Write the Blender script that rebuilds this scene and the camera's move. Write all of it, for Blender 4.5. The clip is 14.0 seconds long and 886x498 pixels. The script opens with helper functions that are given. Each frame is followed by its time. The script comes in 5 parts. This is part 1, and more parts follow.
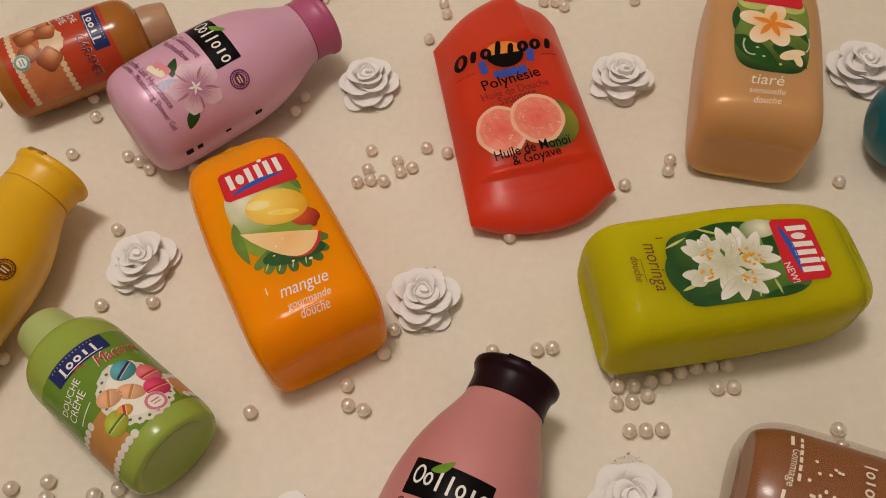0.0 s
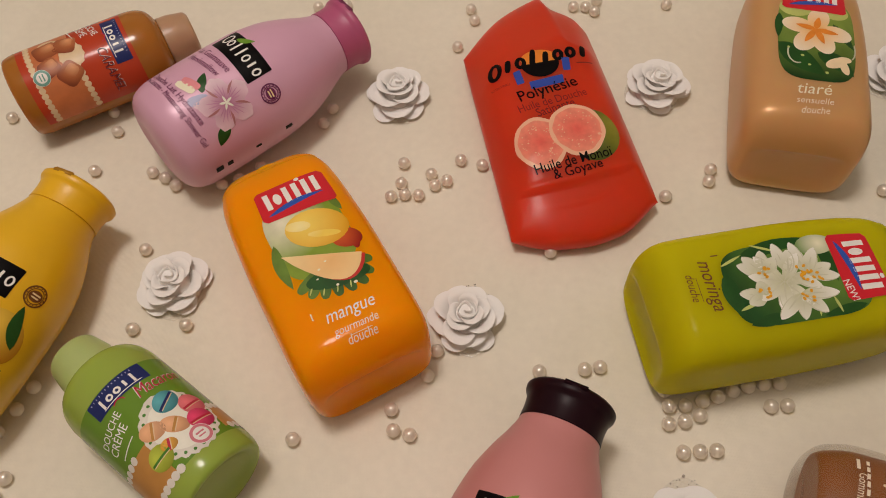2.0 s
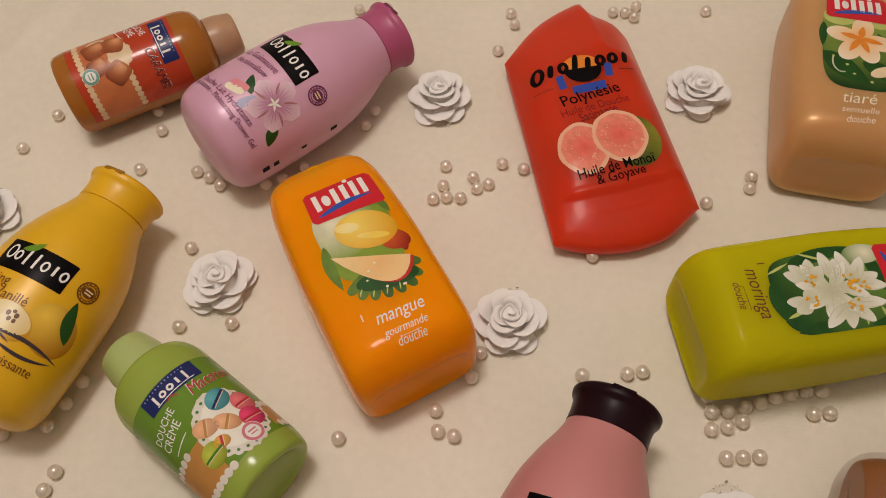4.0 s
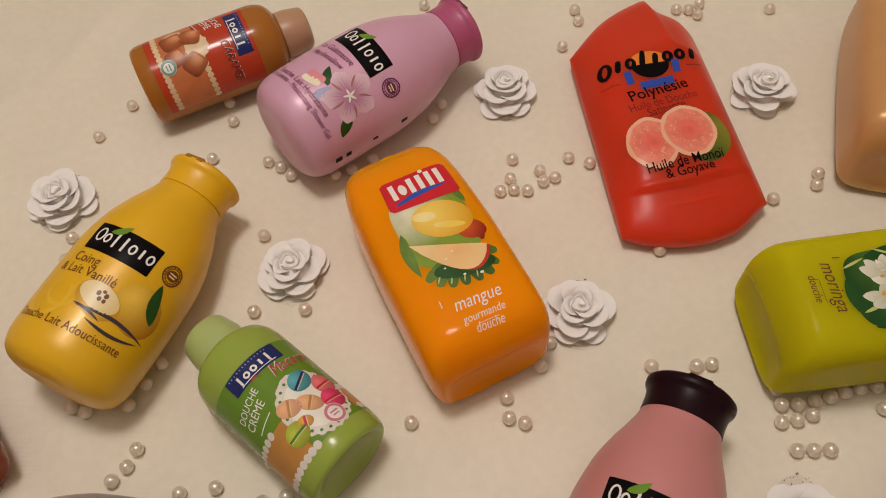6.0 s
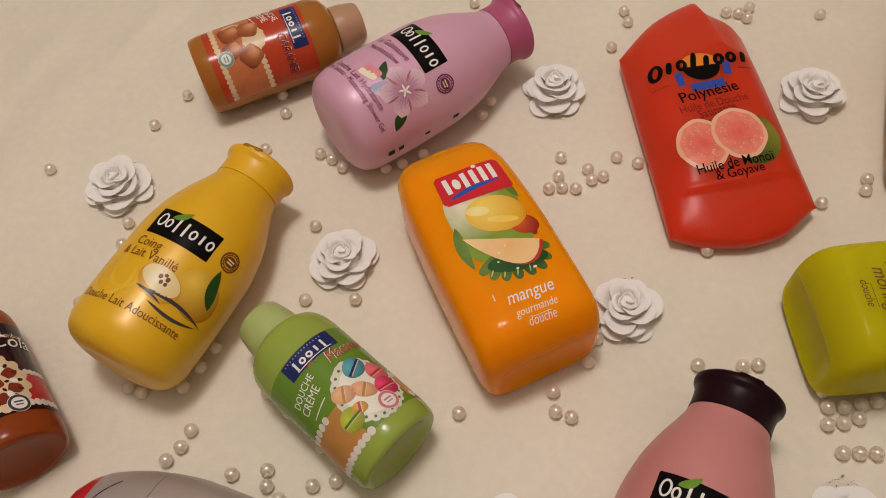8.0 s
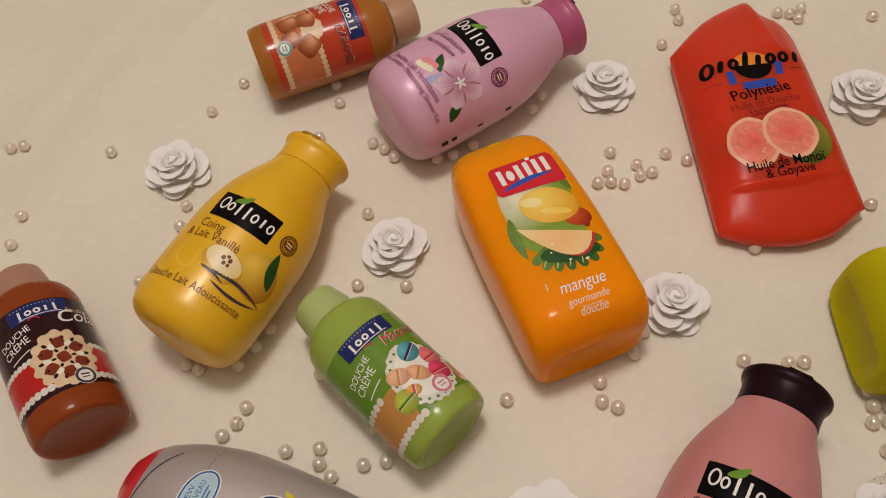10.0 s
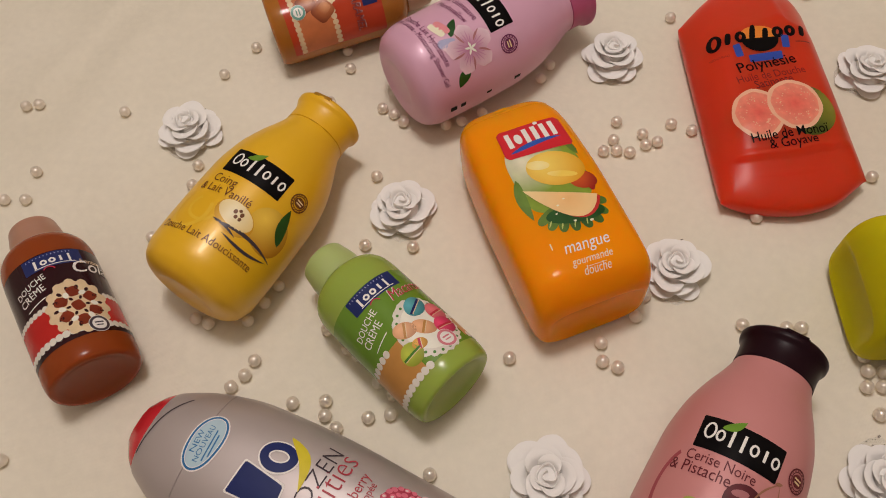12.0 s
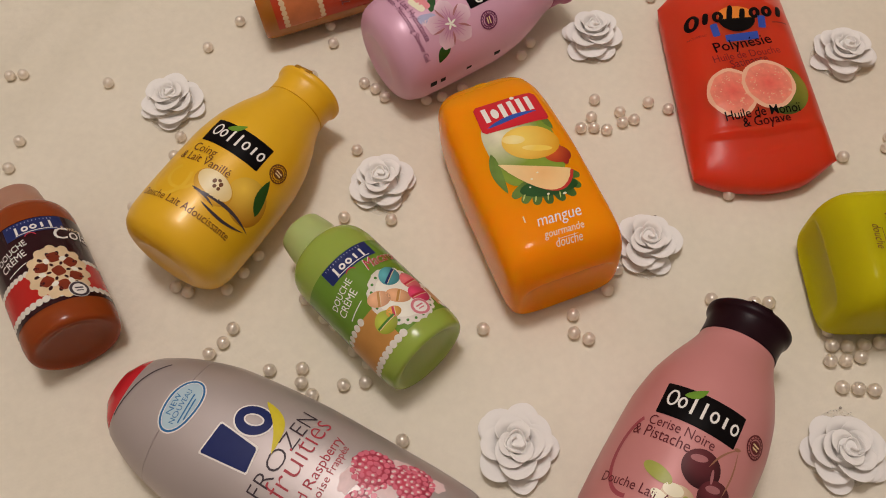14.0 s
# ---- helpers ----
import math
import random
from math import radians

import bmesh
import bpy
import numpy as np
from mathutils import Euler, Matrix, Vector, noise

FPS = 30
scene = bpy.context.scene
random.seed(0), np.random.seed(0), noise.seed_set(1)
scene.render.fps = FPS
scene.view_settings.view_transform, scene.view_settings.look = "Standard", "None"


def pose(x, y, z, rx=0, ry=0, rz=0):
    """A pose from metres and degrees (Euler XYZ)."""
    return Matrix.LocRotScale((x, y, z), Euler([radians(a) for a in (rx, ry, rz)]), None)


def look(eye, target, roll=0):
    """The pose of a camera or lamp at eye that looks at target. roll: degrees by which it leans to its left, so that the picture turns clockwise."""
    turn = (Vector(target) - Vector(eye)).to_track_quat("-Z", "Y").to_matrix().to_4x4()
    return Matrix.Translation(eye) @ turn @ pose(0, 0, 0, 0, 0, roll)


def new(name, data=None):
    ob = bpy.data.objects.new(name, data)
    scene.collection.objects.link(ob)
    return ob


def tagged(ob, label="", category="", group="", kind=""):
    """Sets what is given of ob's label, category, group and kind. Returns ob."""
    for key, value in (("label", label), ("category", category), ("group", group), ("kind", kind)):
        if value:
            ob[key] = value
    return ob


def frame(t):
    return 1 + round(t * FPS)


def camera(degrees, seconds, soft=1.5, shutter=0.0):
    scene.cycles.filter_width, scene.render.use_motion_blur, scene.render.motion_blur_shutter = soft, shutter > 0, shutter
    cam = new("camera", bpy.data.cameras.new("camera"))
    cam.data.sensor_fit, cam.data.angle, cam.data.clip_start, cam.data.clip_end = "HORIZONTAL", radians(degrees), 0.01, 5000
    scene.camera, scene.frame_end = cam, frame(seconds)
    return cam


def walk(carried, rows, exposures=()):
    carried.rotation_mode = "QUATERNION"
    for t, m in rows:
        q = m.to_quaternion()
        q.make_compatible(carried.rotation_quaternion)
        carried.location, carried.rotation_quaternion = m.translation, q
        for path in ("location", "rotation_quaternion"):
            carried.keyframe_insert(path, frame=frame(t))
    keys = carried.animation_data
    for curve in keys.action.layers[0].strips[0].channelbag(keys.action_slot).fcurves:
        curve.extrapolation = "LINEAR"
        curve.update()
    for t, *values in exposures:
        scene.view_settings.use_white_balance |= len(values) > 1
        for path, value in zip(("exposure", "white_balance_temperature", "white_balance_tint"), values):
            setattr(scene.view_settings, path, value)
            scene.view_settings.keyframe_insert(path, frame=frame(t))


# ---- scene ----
cam = camera(58.3, 14.0, 1.0)
PATH = [
    (0, (0.057, -0.152, 0.436), (0.015, 0.866, -1.285), -4.2),
    (0.5, (0.045, -0.143, 0.429), (0.016, 0.862, -1.3), -3.5),
    (1, (0.038, -0.138, 0.432), (0.012, 0.859, -1.302), -3.9),
    (1.5, (0.032, -0.136, 0.434), (0.014, 0.864, -1.298), -3.8),
    (2, (0.026, -0.131, 0.434), (0.011, 0.868, -1.299), -3.7),
    (2.5, (0.019, -0.13, 0.434), (0.003, 0.868, -1.3), -3.5),
    (4.8, (-0.004, -0.132, 0.442), (-0.066, 0.864, -1.291), -5.2),
    (5, (-0.007, -0.133, 0.441), (-0.077, 0.862, -1.292), -5.6),
    (5.5, (-0.017, -0.137, 0.443), (-0.097, 0.859, -1.29), -5.5),
    (6, (-0.025, -0.14, 0.445), (-0.116, 0.859, -1.285), -5.7),
    (6.5, (-0.031, -0.144, 0.446), (-0.133, 0.858, -1.282), -5.9),
    (7, (-0.036, -0.146, 0.447), (-0.152, 0.852, -1.283), -6.1),
    (7.5, (-0.041, -0.145, 0.45), (-0.17, 0.852, -1.279), -6.4),
    (8, (-0.044, -0.147, 0.451), (-0.182, 0.849, -1.278), -6.4),
    (10.3, (-0.063, -0.161, 0.46), (-0.261, 0.819, -1.272), -7.6),
    (10.5, (-0.064, -0.165, 0.46), (-0.261, 0.821, -1.268), -7.3),
    (11, (-0.066, -0.171, 0.462), (-0.27, 0.81, -1.268), -7.5),
    (11.5, (-0.065, -0.174, 0.463), (-0.271, 0.795, -1.275), -7.2),
    (12, (-0.062, -0.176, 0.46), (-0.261, 0.778, -1.286), -6.9),
    (12.5, (-0.058, -0.176, 0.459), (-0.253, 0.753, -1.302), -6.9),
    (13, (-0.055, -0.177, 0.46), (-0.244, 0.748, -1.303), -6.6),
    (13.5, (-0.052, -0.182, 0.46), (-0.235, 0.741, -1.305), -6.1),
    (14, (-0.05, -0.186, 0.463), (-0.23, 0.737, -1.302), -5.5),
]
walk(cam, [(t, look(eye, target, roll)) for t, eye, target, roll in PATH],
     exposures=[(0, 0.0, 6500, 10), (2.5, -0.03, 6500, 10), (5, 0.0, 6450, 10), (7.5, 0.0, 6350, 10), (11, 0.0, 6250, 10), (14, 0.0, 6250, 10)])

# ---- world and light ----
world = bpy.data.worlds.new("room_air")
scene.world = world
world.use_nodes = True
world.node_tree.nodes["Background"].inputs[0].default_value = (1.0, 0.86, 0.70, 1)
world.node_tree.nodes["Background"].inputs[1].default_value = 0.0

lamp_data = bpy.data.lights.new("ceiling_lamp", "POINT")
lamp_data.shadow_soft_size = 0.11
lamp_data.energy = 23.4
lamp_data.color = (1.0, 0.89, 0.83)
lamp = new("ceiling_lamp", lamp_data)
lamp.location = (-0.14, 0.17, 1.30)


# ---- materials ----
def mat(name, color, rough=0.4, metal=0.0, coat=0.0, sss=0.0, sss_r=(1, 0.5, 0.25), vary=0.0, scale=60.0, bump=0.0, bump_scale=400.0,
        trans=0.0, alpha=1.0, sheen=0.0, spec=0.5, rough_vary=0.0, sss_scale=0.018):
    m = bpy.data.materials.new(name)
    m.use_nodes = True
    nt = m.node_tree
    b = nt.nodes["Principled BSDF"]
    b.inputs["Base Color"].default_value = (*color, 1)
    b.inputs["Roughness"].default_value = rough
    b.inputs["Metallic"].default_value = metal
    b.inputs["Coat Weight"].default_value = coat
    b.inputs["Coat Roughness"].default_value = 0.08
    b.inputs["Specular IOR Level"].default_value = spec
    b.inputs["Transmission Weight"].default_value = trans
    b.inputs["Alpha"].default_value = alpha
    b.inputs["Sheen Weight"].default_value = sheen
    if sss:
        b.inputs["Subsurface Weight"].default_value = sss
        b.inputs["Subsurface Radius"].default_value = sss_r
        b.inputs["Subsurface Scale"].default_value = sss_scale
    tc = nt.nodes.new("ShaderNodeTexCoord")
    if vary:
        n = nt.nodes.new("ShaderNodeTexNoise")
        n.inputs["Scale"].default_value = scale
        n.inputs["Detail"].default_value = 5
        nt.links.new(tc.outputs["Object"], n.inputs["Vector"])
        r = nt.nodes.new("ShaderNodeMapRange")
        r.inputs[3].default_value, r.inputs[4].default_value = 1 - vary, 1 + vary
        nt.links.new(n.outputs["Fac"], r.inputs[0])
        mx = nt.nodes.new("ShaderNodeVectorMath")
        mx.operation = "SCALE"
        mx.inputs[0].default_value = color
        nt.links.new(r.outputs[0], mx.inputs["Scale"])
        nt.links.new(mx.outputs[0], b.inputs["Base Color"])
        rr = nt.nodes.new("ShaderNodeMapRange")
        rr.inputs[3].default_value, rr.inputs[4].default_value = max(0.02, rough - 0.015 - rough_vary), rough + 0.015 + rough_vary
        nt.links.new(n.outputs["Fac"], rr.inputs[0])
        nt.links.new(rr.outputs[0], b.inputs["Roughness"])
    if bump:
        n2 = nt.nodes.new("ShaderNodeTexNoise")
        n2.inputs["Scale"].default_value = bump_scale
        n2.inputs["Detail"].default_value = 4
        nt.links.new(tc.outputs["Object"], n2.inputs["Vector"])
        bp = nt.nodes.new("ShaderNodeBump")
        bp.inputs["Strength"].default_value = bump
        bp.inputs["Distance"].default_value = 0.001
        nt.links.new(n2.outputs["Fac"], bp.inputs["Height"])
        nt.links.new(bp.outputs[0], b.inputs["Normal"])
    return m


def cloth_material():
    m = mat("cream_cloth", (0.80, 0.72, 0.61), 0.52, sheen=0.15, spec=0.35)
    nt = m.node_tree
    b = nt.nodes["Principled BSDF"]
    tc = nt.nodes["Texture Coordinate"]
    big = nt.nodes.new("ShaderNodeTexNoise")
    big.inputs["Scale"].default_value, big.inputs["Detail"].default_value = 9, 6
    fine = nt.nodes.new("ShaderNodeTexNoise")
    fine.inputs["Scale"].default_value, fine.inputs["Detail"].default_value = 160, 6
    warp = nt.nodes.new("ShaderNodeTexWave")
    warp.inputs["Scale"].default_value, warp.inputs["Distortion"].default_value = 420, 1.5
    weft = nt.nodes.new("ShaderNodeTexWave")
    weft.bands_direction = "Y"
    weft.inputs["Scale"].default_value, weft.inputs["Distortion"].default_value = 420, 1.5
    for n in (big, fine, warp, weft):
        nt.links.new(tc.outputs["Object"], n.inputs["Vector"])
    ramp = nt.nodes.new("ShaderNodeMix")
    ramp.data_type = "RGBA"
    ramp.inputs[6].default_value = (0.72, 0.665, 0.535, 1)
    ramp.inputs[7].default_value = (0.885, 0.83, 0.705, 1)
    nt.links.new(big.outputs["Fac"], ramp.inputs[0])
    mul = nt.nodes.new("ShaderNodeMapRange")
    mul.inputs[3].default_value, mul.inputs[4].default_value = 0.93, 1.05
    nt.links.new(fine.outputs["Fac"], mul.inputs[0])
    sc = nt.nodes.new("ShaderNodeVectorMath")
    sc.operation = "SCALE"
    nt.links.new(ramp.outputs[2], sc.inputs[0])
    nt.links.new(mul.outputs[0], sc.inputs["Scale"])
    nt.links.new(sc.outputs[0], b.inputs["Base Color"])
    add = nt.nodes.new("ShaderNodeMath")
    nt.links.new(warp.outputs["Fac"], add.inputs[0])
    nt.links.new(weft.outputs["Fac"], add.inputs[1])
    bp = nt.nodes.new("ShaderNodeBump")
    bp.inputs["Strength"].default_value, bp.inputs["Distance"].default_value = 0.12, 0.0004
    nt.links.new(add.outputs[0], bp.inputs["Height"])
    bp2 = nt.nodes.new("ShaderNodeBump")
    bp2.inputs["Strength"].default_value, bp2.inputs["Distance"].default_value = 0.6, 0.006
    soft = nt.nodes.new("ShaderNodeTexNoise")
    soft.inputs["Scale"].default_value, soft.inputs["Detail"].default_value = 15, 5
    nt.links.new(tc.outputs["Object"], soft.inputs["Vector"])
    nt.links.new(soft.outputs["Fac"], bp2.inputs["Height"])
    nt.links.new(bp.outputs[0], bp2.inputs["Normal"])
    nt.links.new(bp2.outputs[0], b.inputs["Normal"])
    return m


CLOTH = cloth_material()
# tones of the unseen room, set for how much light it bounces back
WALL = mat("wall_paint", (0.72, 0.66, 0.57), 0.8, vary=0.04, scale=3)
CEIL = mat("ceiling_paint", (0.84, 0.80, 0.74), 0.85, vary=0.03, scale=3)
FLOOR = mat("floor_tile", (0.50, 0.41, 0.32), 0.5, vary=0.1, scale=5)
WOOD = mat("table_wood", (0.28, 0.16, 0.08), 0.45, vary=0.2, scale=20)

ORANGE = mat("orange_plastic", (0.97, 0.295, 0.002), 0.11, spec=0.09, sss_scale=0.03, sss=0.55, sss_r=(1, 0.25, 0.03), vary=0.03, bump=0.03, bump_scale=250)
LIME = mat("lime_plastic", (0.48, 0.435, 0.006), 0.20, spec=0.03, sss_scale=0.05, sss=0.75, sss_r=(0.8, 0.7, 0.1), vary=0.03, bump=0.03, bump_scale=250)
TAN = mat("pearly_tan_plastic", (0.60, 0.33, 0.135), 0.30, metal=0.14, spec=0.3, sss=0.5, sss_r=(1, 0.5, 0.2), sss_scale=0.04, vary=0.03)
YELLOW = mat("yellow_pearl_plastic", (0.78, 0.445, 0.006), 0.36, metal=0.05, coat=0.08, vary=0.03, bump=0.02, bump_scale=300)
YELLOWCAP = mat("yellow_cap_plastic", (0.79, 0.44, 0.006), 0.38, vary=0.02)
LILAC = mat("lilac_pearl_plastic", (0.67, 0.375, 0.51), 0.38, metal=0.07, coat=0.08, vary=0.03, bump=0.02, bump_scale=300)
MAGENTA = mat("magenta_cap_plastic", (0.43, 0.085, 0.19), 0.4, vary=0.03)
ROSEPINK = mat("rose_pearl_plastic", (0.58, 0.235, 0.23), 0.42, metal=0.06, coat=0.08, vary=0.03, bump=0.02, bump_scale=300)
# darker copies of the cap colours: recess shade painted onto the thumb notch
SHADEYELLOW = mat("shaded_yellow_plastic", (0.42, 0.20, 0.004), 0.5)
SHADEMAGENTA = mat("shaded_magenta_plastic", (0.20, 0.03, 0.09), 0.5)
PLUM = mat("dark_plum_cap_plastic", (0.014, 0.003, 0.006), 0.36, spec=0.12, vary=0.1)
REDGEL = mat("red_orange_gel_plastic", (0.63, 0.042, 0.012), 0.30, sss=0.9, sss_r=(1, 0.14, 0.05), sss_scale=0.035, spec=0.22, vary=0.07, scale=32, bump=0.35, bump_scale=38)
GREENGEL = mat("green_cream_plastic", (0.31, 0.41, 0.070), 0.17, sss=0.4, sss_r=(0.5, 0.8, 0.2), spec=0.25, vary=0.05, scale=40)
GREENCAP = mat("pale_green_cap", (0.42, 0.51, 0.19), 0.30, sss=0.3, sss_r=(0.5, 0.8, 0.2), vary=0.04)
CARAMEL = mat("caramel_cream_plastic", (0.38, 0.142, 0.020), 0.16, sss=0.4, spec=0.3, vary=0.06, scale=40)
CARAMELCAP = mat("frosted_caramel_cap", (0.47, 0.28, 0.165), 0.35, sss=0.3, vary=0.04)
COLA = mat("cola_brown_plastic", (0.26, 0.052, 0.010), 0.18, spec=0.16, sss=0.4, vary=0.06, scale=40)
COLACAP = mat("frosted_cola_cap", (0.41, 0.22, 0.15), 0.35, sss=0.3, vary=0.04)
SILVER = mat("silver_mauve_plastic", (0.475, 0.42, 0.41), 0.42, metal=0.5, vary=0.03)
REDCAP = mat("red_cap_plastic", (0.55, 0.02, 0.03), 0.25, coat=0.3, vary=0.05)
BROWNGEL = mat("brown_gel_plastic", (0.30, 0.098, 0.024), 0.3, sss=0.4, vary=0.06, scale=30)
CLEAR = mat("clear_plastic", (0.34, 0.20, 0.10), 0.10, alpha=0.20, spec=0.5)
TEAL = mat("teal_plastic", (0.006, 0.13, 0.16), 0.35, vary=0.04)


def translucent(m, share, tint):
    """Lets part of the light pass through a material as it does through foam or nacre."""
    nt = m.node_tree
    b, out = nt.nodes["Principled BSDF"], nt.nodes["Material Output"]
    t = nt.nodes.new("ShaderNodeBsdfTranslucent")
    t.inputs["Color"].default_value = (*tint, 1)
    mix = nt.nodes.new("ShaderNodeMixShader")
    mix.inputs[0].default_value = share
    nt.links.new(b.outputs[0], mix.inputs[1])
    nt.links.new(t.outputs[0], mix.inputs[2])
    nt.links.new(mix.outputs[0], out.inputs["Surface"])
    return m


FOAM = translucent(mat("white_foam", (0.97, 0.95, 0.92), 0.7, spec=0.2, vary=0.02, scale=50, bump=0.04, bump_scale=900), 0.10, (0.98, 0.96, 0.93))
PEARL = translucent(mat("pearl_plastic", (0.98, 0.92, 0.83), 0.45, spec=0.3), 0.60, (0.99, 0.94, 0.86))


def nacre(m, share, rough):
    """A pale lustre over a pearl."""
    nt = m.node_tree
    out = nt.nodes["Material Output"]
    under = out.inputs["Surface"].links[0].from_socket
    g = nt.nodes.new("ShaderNodeBsdfAnisotropic")
    g.inputs["Color"].default_value = (1.0, 0.96, 0.90, 1)
    g.inputs["Roughness"].default_value = rough
    mix = nt.nodes.new("ShaderNodeMixShader")
    mix.inputs[0].default_value = share
    nt.links.new(under, mix.inputs[1])
    nt.links.new(g.outputs[0], mix.inputs[2])
    nt.links.new(mix.outputs[0], out.inputs["Surface"])


nacre(PEARL, 0.24, 0.25)
ORGANZA = mat("organza", (0.85, 0.80, 0.72), 0.5, alpha=0.16)
GLITTER = mat("silver_glitter", (0.85, 0.82, 0.78), 0.5, metal=0.6)
DARKGLITTER = mat("dark_glitter", (0.12, 0.09, 0.07), 0.3, metal=0.6)


# ---- mesh helpers ----
def part(name, bm, material, parent=None, label=""):
    me = bpy.data.meshes.new(name)
    for f in bm.faces:
        f.smooth = True
    bm.normal_update()
    bm.to_mesh(me)
    bm.free()
    me.materials.append(material)
    ob = new(name, me)
    if parent is not None:
        ob.parent = parent
    if label:
        ob["label"] = label
    return ob


def thing(name, m, label, category, group=""):
    ob = new(name)
    ob.empty_display_size = 0.02
    ob.matrix_world = m
    return tagged(ob, label, category, group)


def box(bm, x0, x1, y0, y1, z0, z1):
    r = bmesh.ops.create_cube(bm, size=1.0)
    bmesh.ops.scale(bm, vec=(x1 - x0, y1 - y0, z1 - z0), verts=r["verts"])
    bmesh.ops.translate(bm, vec=((x0 + x1) / 2, (y0 + y1) / 2, (z0 + z1) / 2), verts=r["verts"])


def pchip(xs, ys):
    """A smooth curve through the points that does not overshoot."""
    xs, ys = np.array(xs, float), np.array(ys, float)
    h, d = np.diff(xs), np.diff(ys) / np.diff(xs)
    m = np.zeros(len(xs))
    for i in range(1, len(xs) - 1):
        if d[i - 1] * d[i] > 0:
            a, c = 2 * h[i] + h[i - 1], h[i] + 2 * h[i - 1]
            m[i] = (a + c) / (a / d[i - 1] + c / d[i])
    m[0], m[-1] = d[0], d[-1]

    def f(x):
        x = min(max(x, xs[0]), xs[-1])
        i = min(int(np.searchsorted(xs, x, side="right")) - 1, len(xs) - 2)
        t = (x - xs[i]) / h[i]
        return float((1 + 2 * t) * (1 - t) ** 2 * ys[i] + t * (1 - t) ** 2 * h[i] * m[i]
                     + t * t * (3 - 2 * t) * ys[i + 1] + t * t * (t - 1) * h[i] * m[i + 1])
    return f


class Shell:
    """A lying bottle: rows of s, half width, underside, top; s runs from the base to the cap along x."""

    def __init__(self, rows, power=2.0, shift=None):
        s = [r[0] for r in rows]
        self.s0, self.s1 = s[0], s[-1]
        self.w, self.zb, self.zt = (pchip(s, [r[k] for r in rows]) for k in (1, 2, 3))
        self.n = power
        self.shift = pchip(*shift) if shift else (lambda v: 0.0)
        self.round = power < 2.3

    def ring(self, s, count, grow=0.0):
        w, zb, zt, n = self.w(s) + grow, self.zb(s) - grow, self.zt(s) + grow, self.n
        zc, h, c = (zb + zt) / 2, (zt - zb) / 2, self.shift(s)
        out = []
        for k in range(count):
            a = 2 * math.pi * k / count
            ca, sa = math.cos(a), math.sin(a)
            out.append((s, c + w * math.copysign(abs(ca) ** (2 / n), ca), zc + h * math.copysign(abs(sa) ** (2 / n), sa)))
        return out

    def top(self, s, a):
        """The point of the upper skin at s, a metres across from the ridge."""
        w, zb, zt, n = self.w(s), self.zb(s), self.zt(s), self.n
        zc, h = (zb + zt) / 2, (zt - zb) / 2
        if self.round:
            t = max(-1.75, min(1.75, a / max(w, 1e-4)))
            st, ct, e = math.sin(t), math.cos(t), 2 / n
            return Vector((s, self.shift(s) + w * math.copysign(abs(st) ** e, st), zc + h * math.copysign(abs(ct) ** e, ct)))
        y = max(-0.995, min(0.995, a / max(w, 1e-4)))
        return Vector((s, self.shift(s) + w * y, zc + h * (1 - abs(y) ** n) ** (1 / n)))

    def skin(self, s, a, lift):
        p, e = self.top(s, a), 0.0006
        nrm = (self.top(s + e, a) - self.top(s - e, a)).cross(self.top(s, a + e) - self.top(s, a - e))
        if nrm.length < 1e-12:
            return p + Vector((0, 0, lift))
        nrm.normalize()
        return p + nrm * lift

    def mesh(self, a=None, b=None, rings=56, count=64, grow=0.0, dish=0.0):
        """The closed skin from s = a to s = b; dish: how deep its base is hollowed."""
        a, b = self.s0 if a is None else a, self.s1 if b is None else b
        bm = bmesh.new()
        rows = []
        for k in range(rings):
            t = k / (rings - 1)
            t = t - 0.11 * math.sin(2 * math.pi * t) if rings > 10 else t
            rows.append([bm.verts.new(p) for p in self.ring(a + (b - a) * t, count, grow)])
        for r0, r1 in zip(rows, rows[1:]):
            for k in range(count):
                bm.faces.new((r0[k], r0[(k + 1) % count], r1[(k + 1) % count], r1[k]))
        for row, depth, flip in ((rows[0], dish, True), (rows[-1], 0.0, False)):
            mid = Vector((sum(v.co.x for v in row), sum(v.co.y for v in row), sum(v.co.z for v in row))) / count
            last = row
            for f, d in ((0.93, 0.0), (0.80, depth * 0.6), (0.6, depth)):
                nxt = [bm.verts.new(mid + (v.co - mid) * f + Vector((d, 0, 0))) for v in row]
                for k in range(count):
                    q = (last[k], last[(k + 1) % count], nxt[(k + 1) % count], nxt[k])
                    bm.faces.new(tuple(reversed(q)) if flip else q)
                last = nxt
            c = bm.verts.new(mid + Vector((depth, 0, 0)))
            for k in range(count):
                q = (last[k], last[(k + 1) % count], c)
                bm.faces.new(tuple(reversed(q)) if flip else q)
        bmesh.ops.recalc_face_normals(bm, faces=bm.faces[:])
        return bm


def lay(x, y, angle):
    return pose(x, y, 0.0, 0, 0, angle)


# ---- setting ----
def relief(x, y):
    """The height of the cloth: a few soft folds, flattest where things stand."""
    v = 0.0011 * noise.noise((x * 5.0, y * 5.0, 0.3)) + 0.0004 * noise.noise((x * 16, y * 16, 4.0))
    far = min(1.0, max(0.0, (abs(x + 0.05) - 0.42) / 0.25)) + min(1.0, max(0.0, (y - 0.34) / 0.2))
    v += far * 0.004 * noise.noise((x * 6 + 3, y * 6, 1.7))
    for fx, fy, ang, wide, tall, length in FOLDS:
        ca, sa = math.cos(ang), math.sin(ang)
        u, w = (x - fx) * ca + (y - fy) * sa, -(x - fx) * sa + (y - fy) * ca
        v += tall * math.exp(-(w / wide) ** 2) * math.exp(-(u / length) ** 4)
    return v - 0.0006


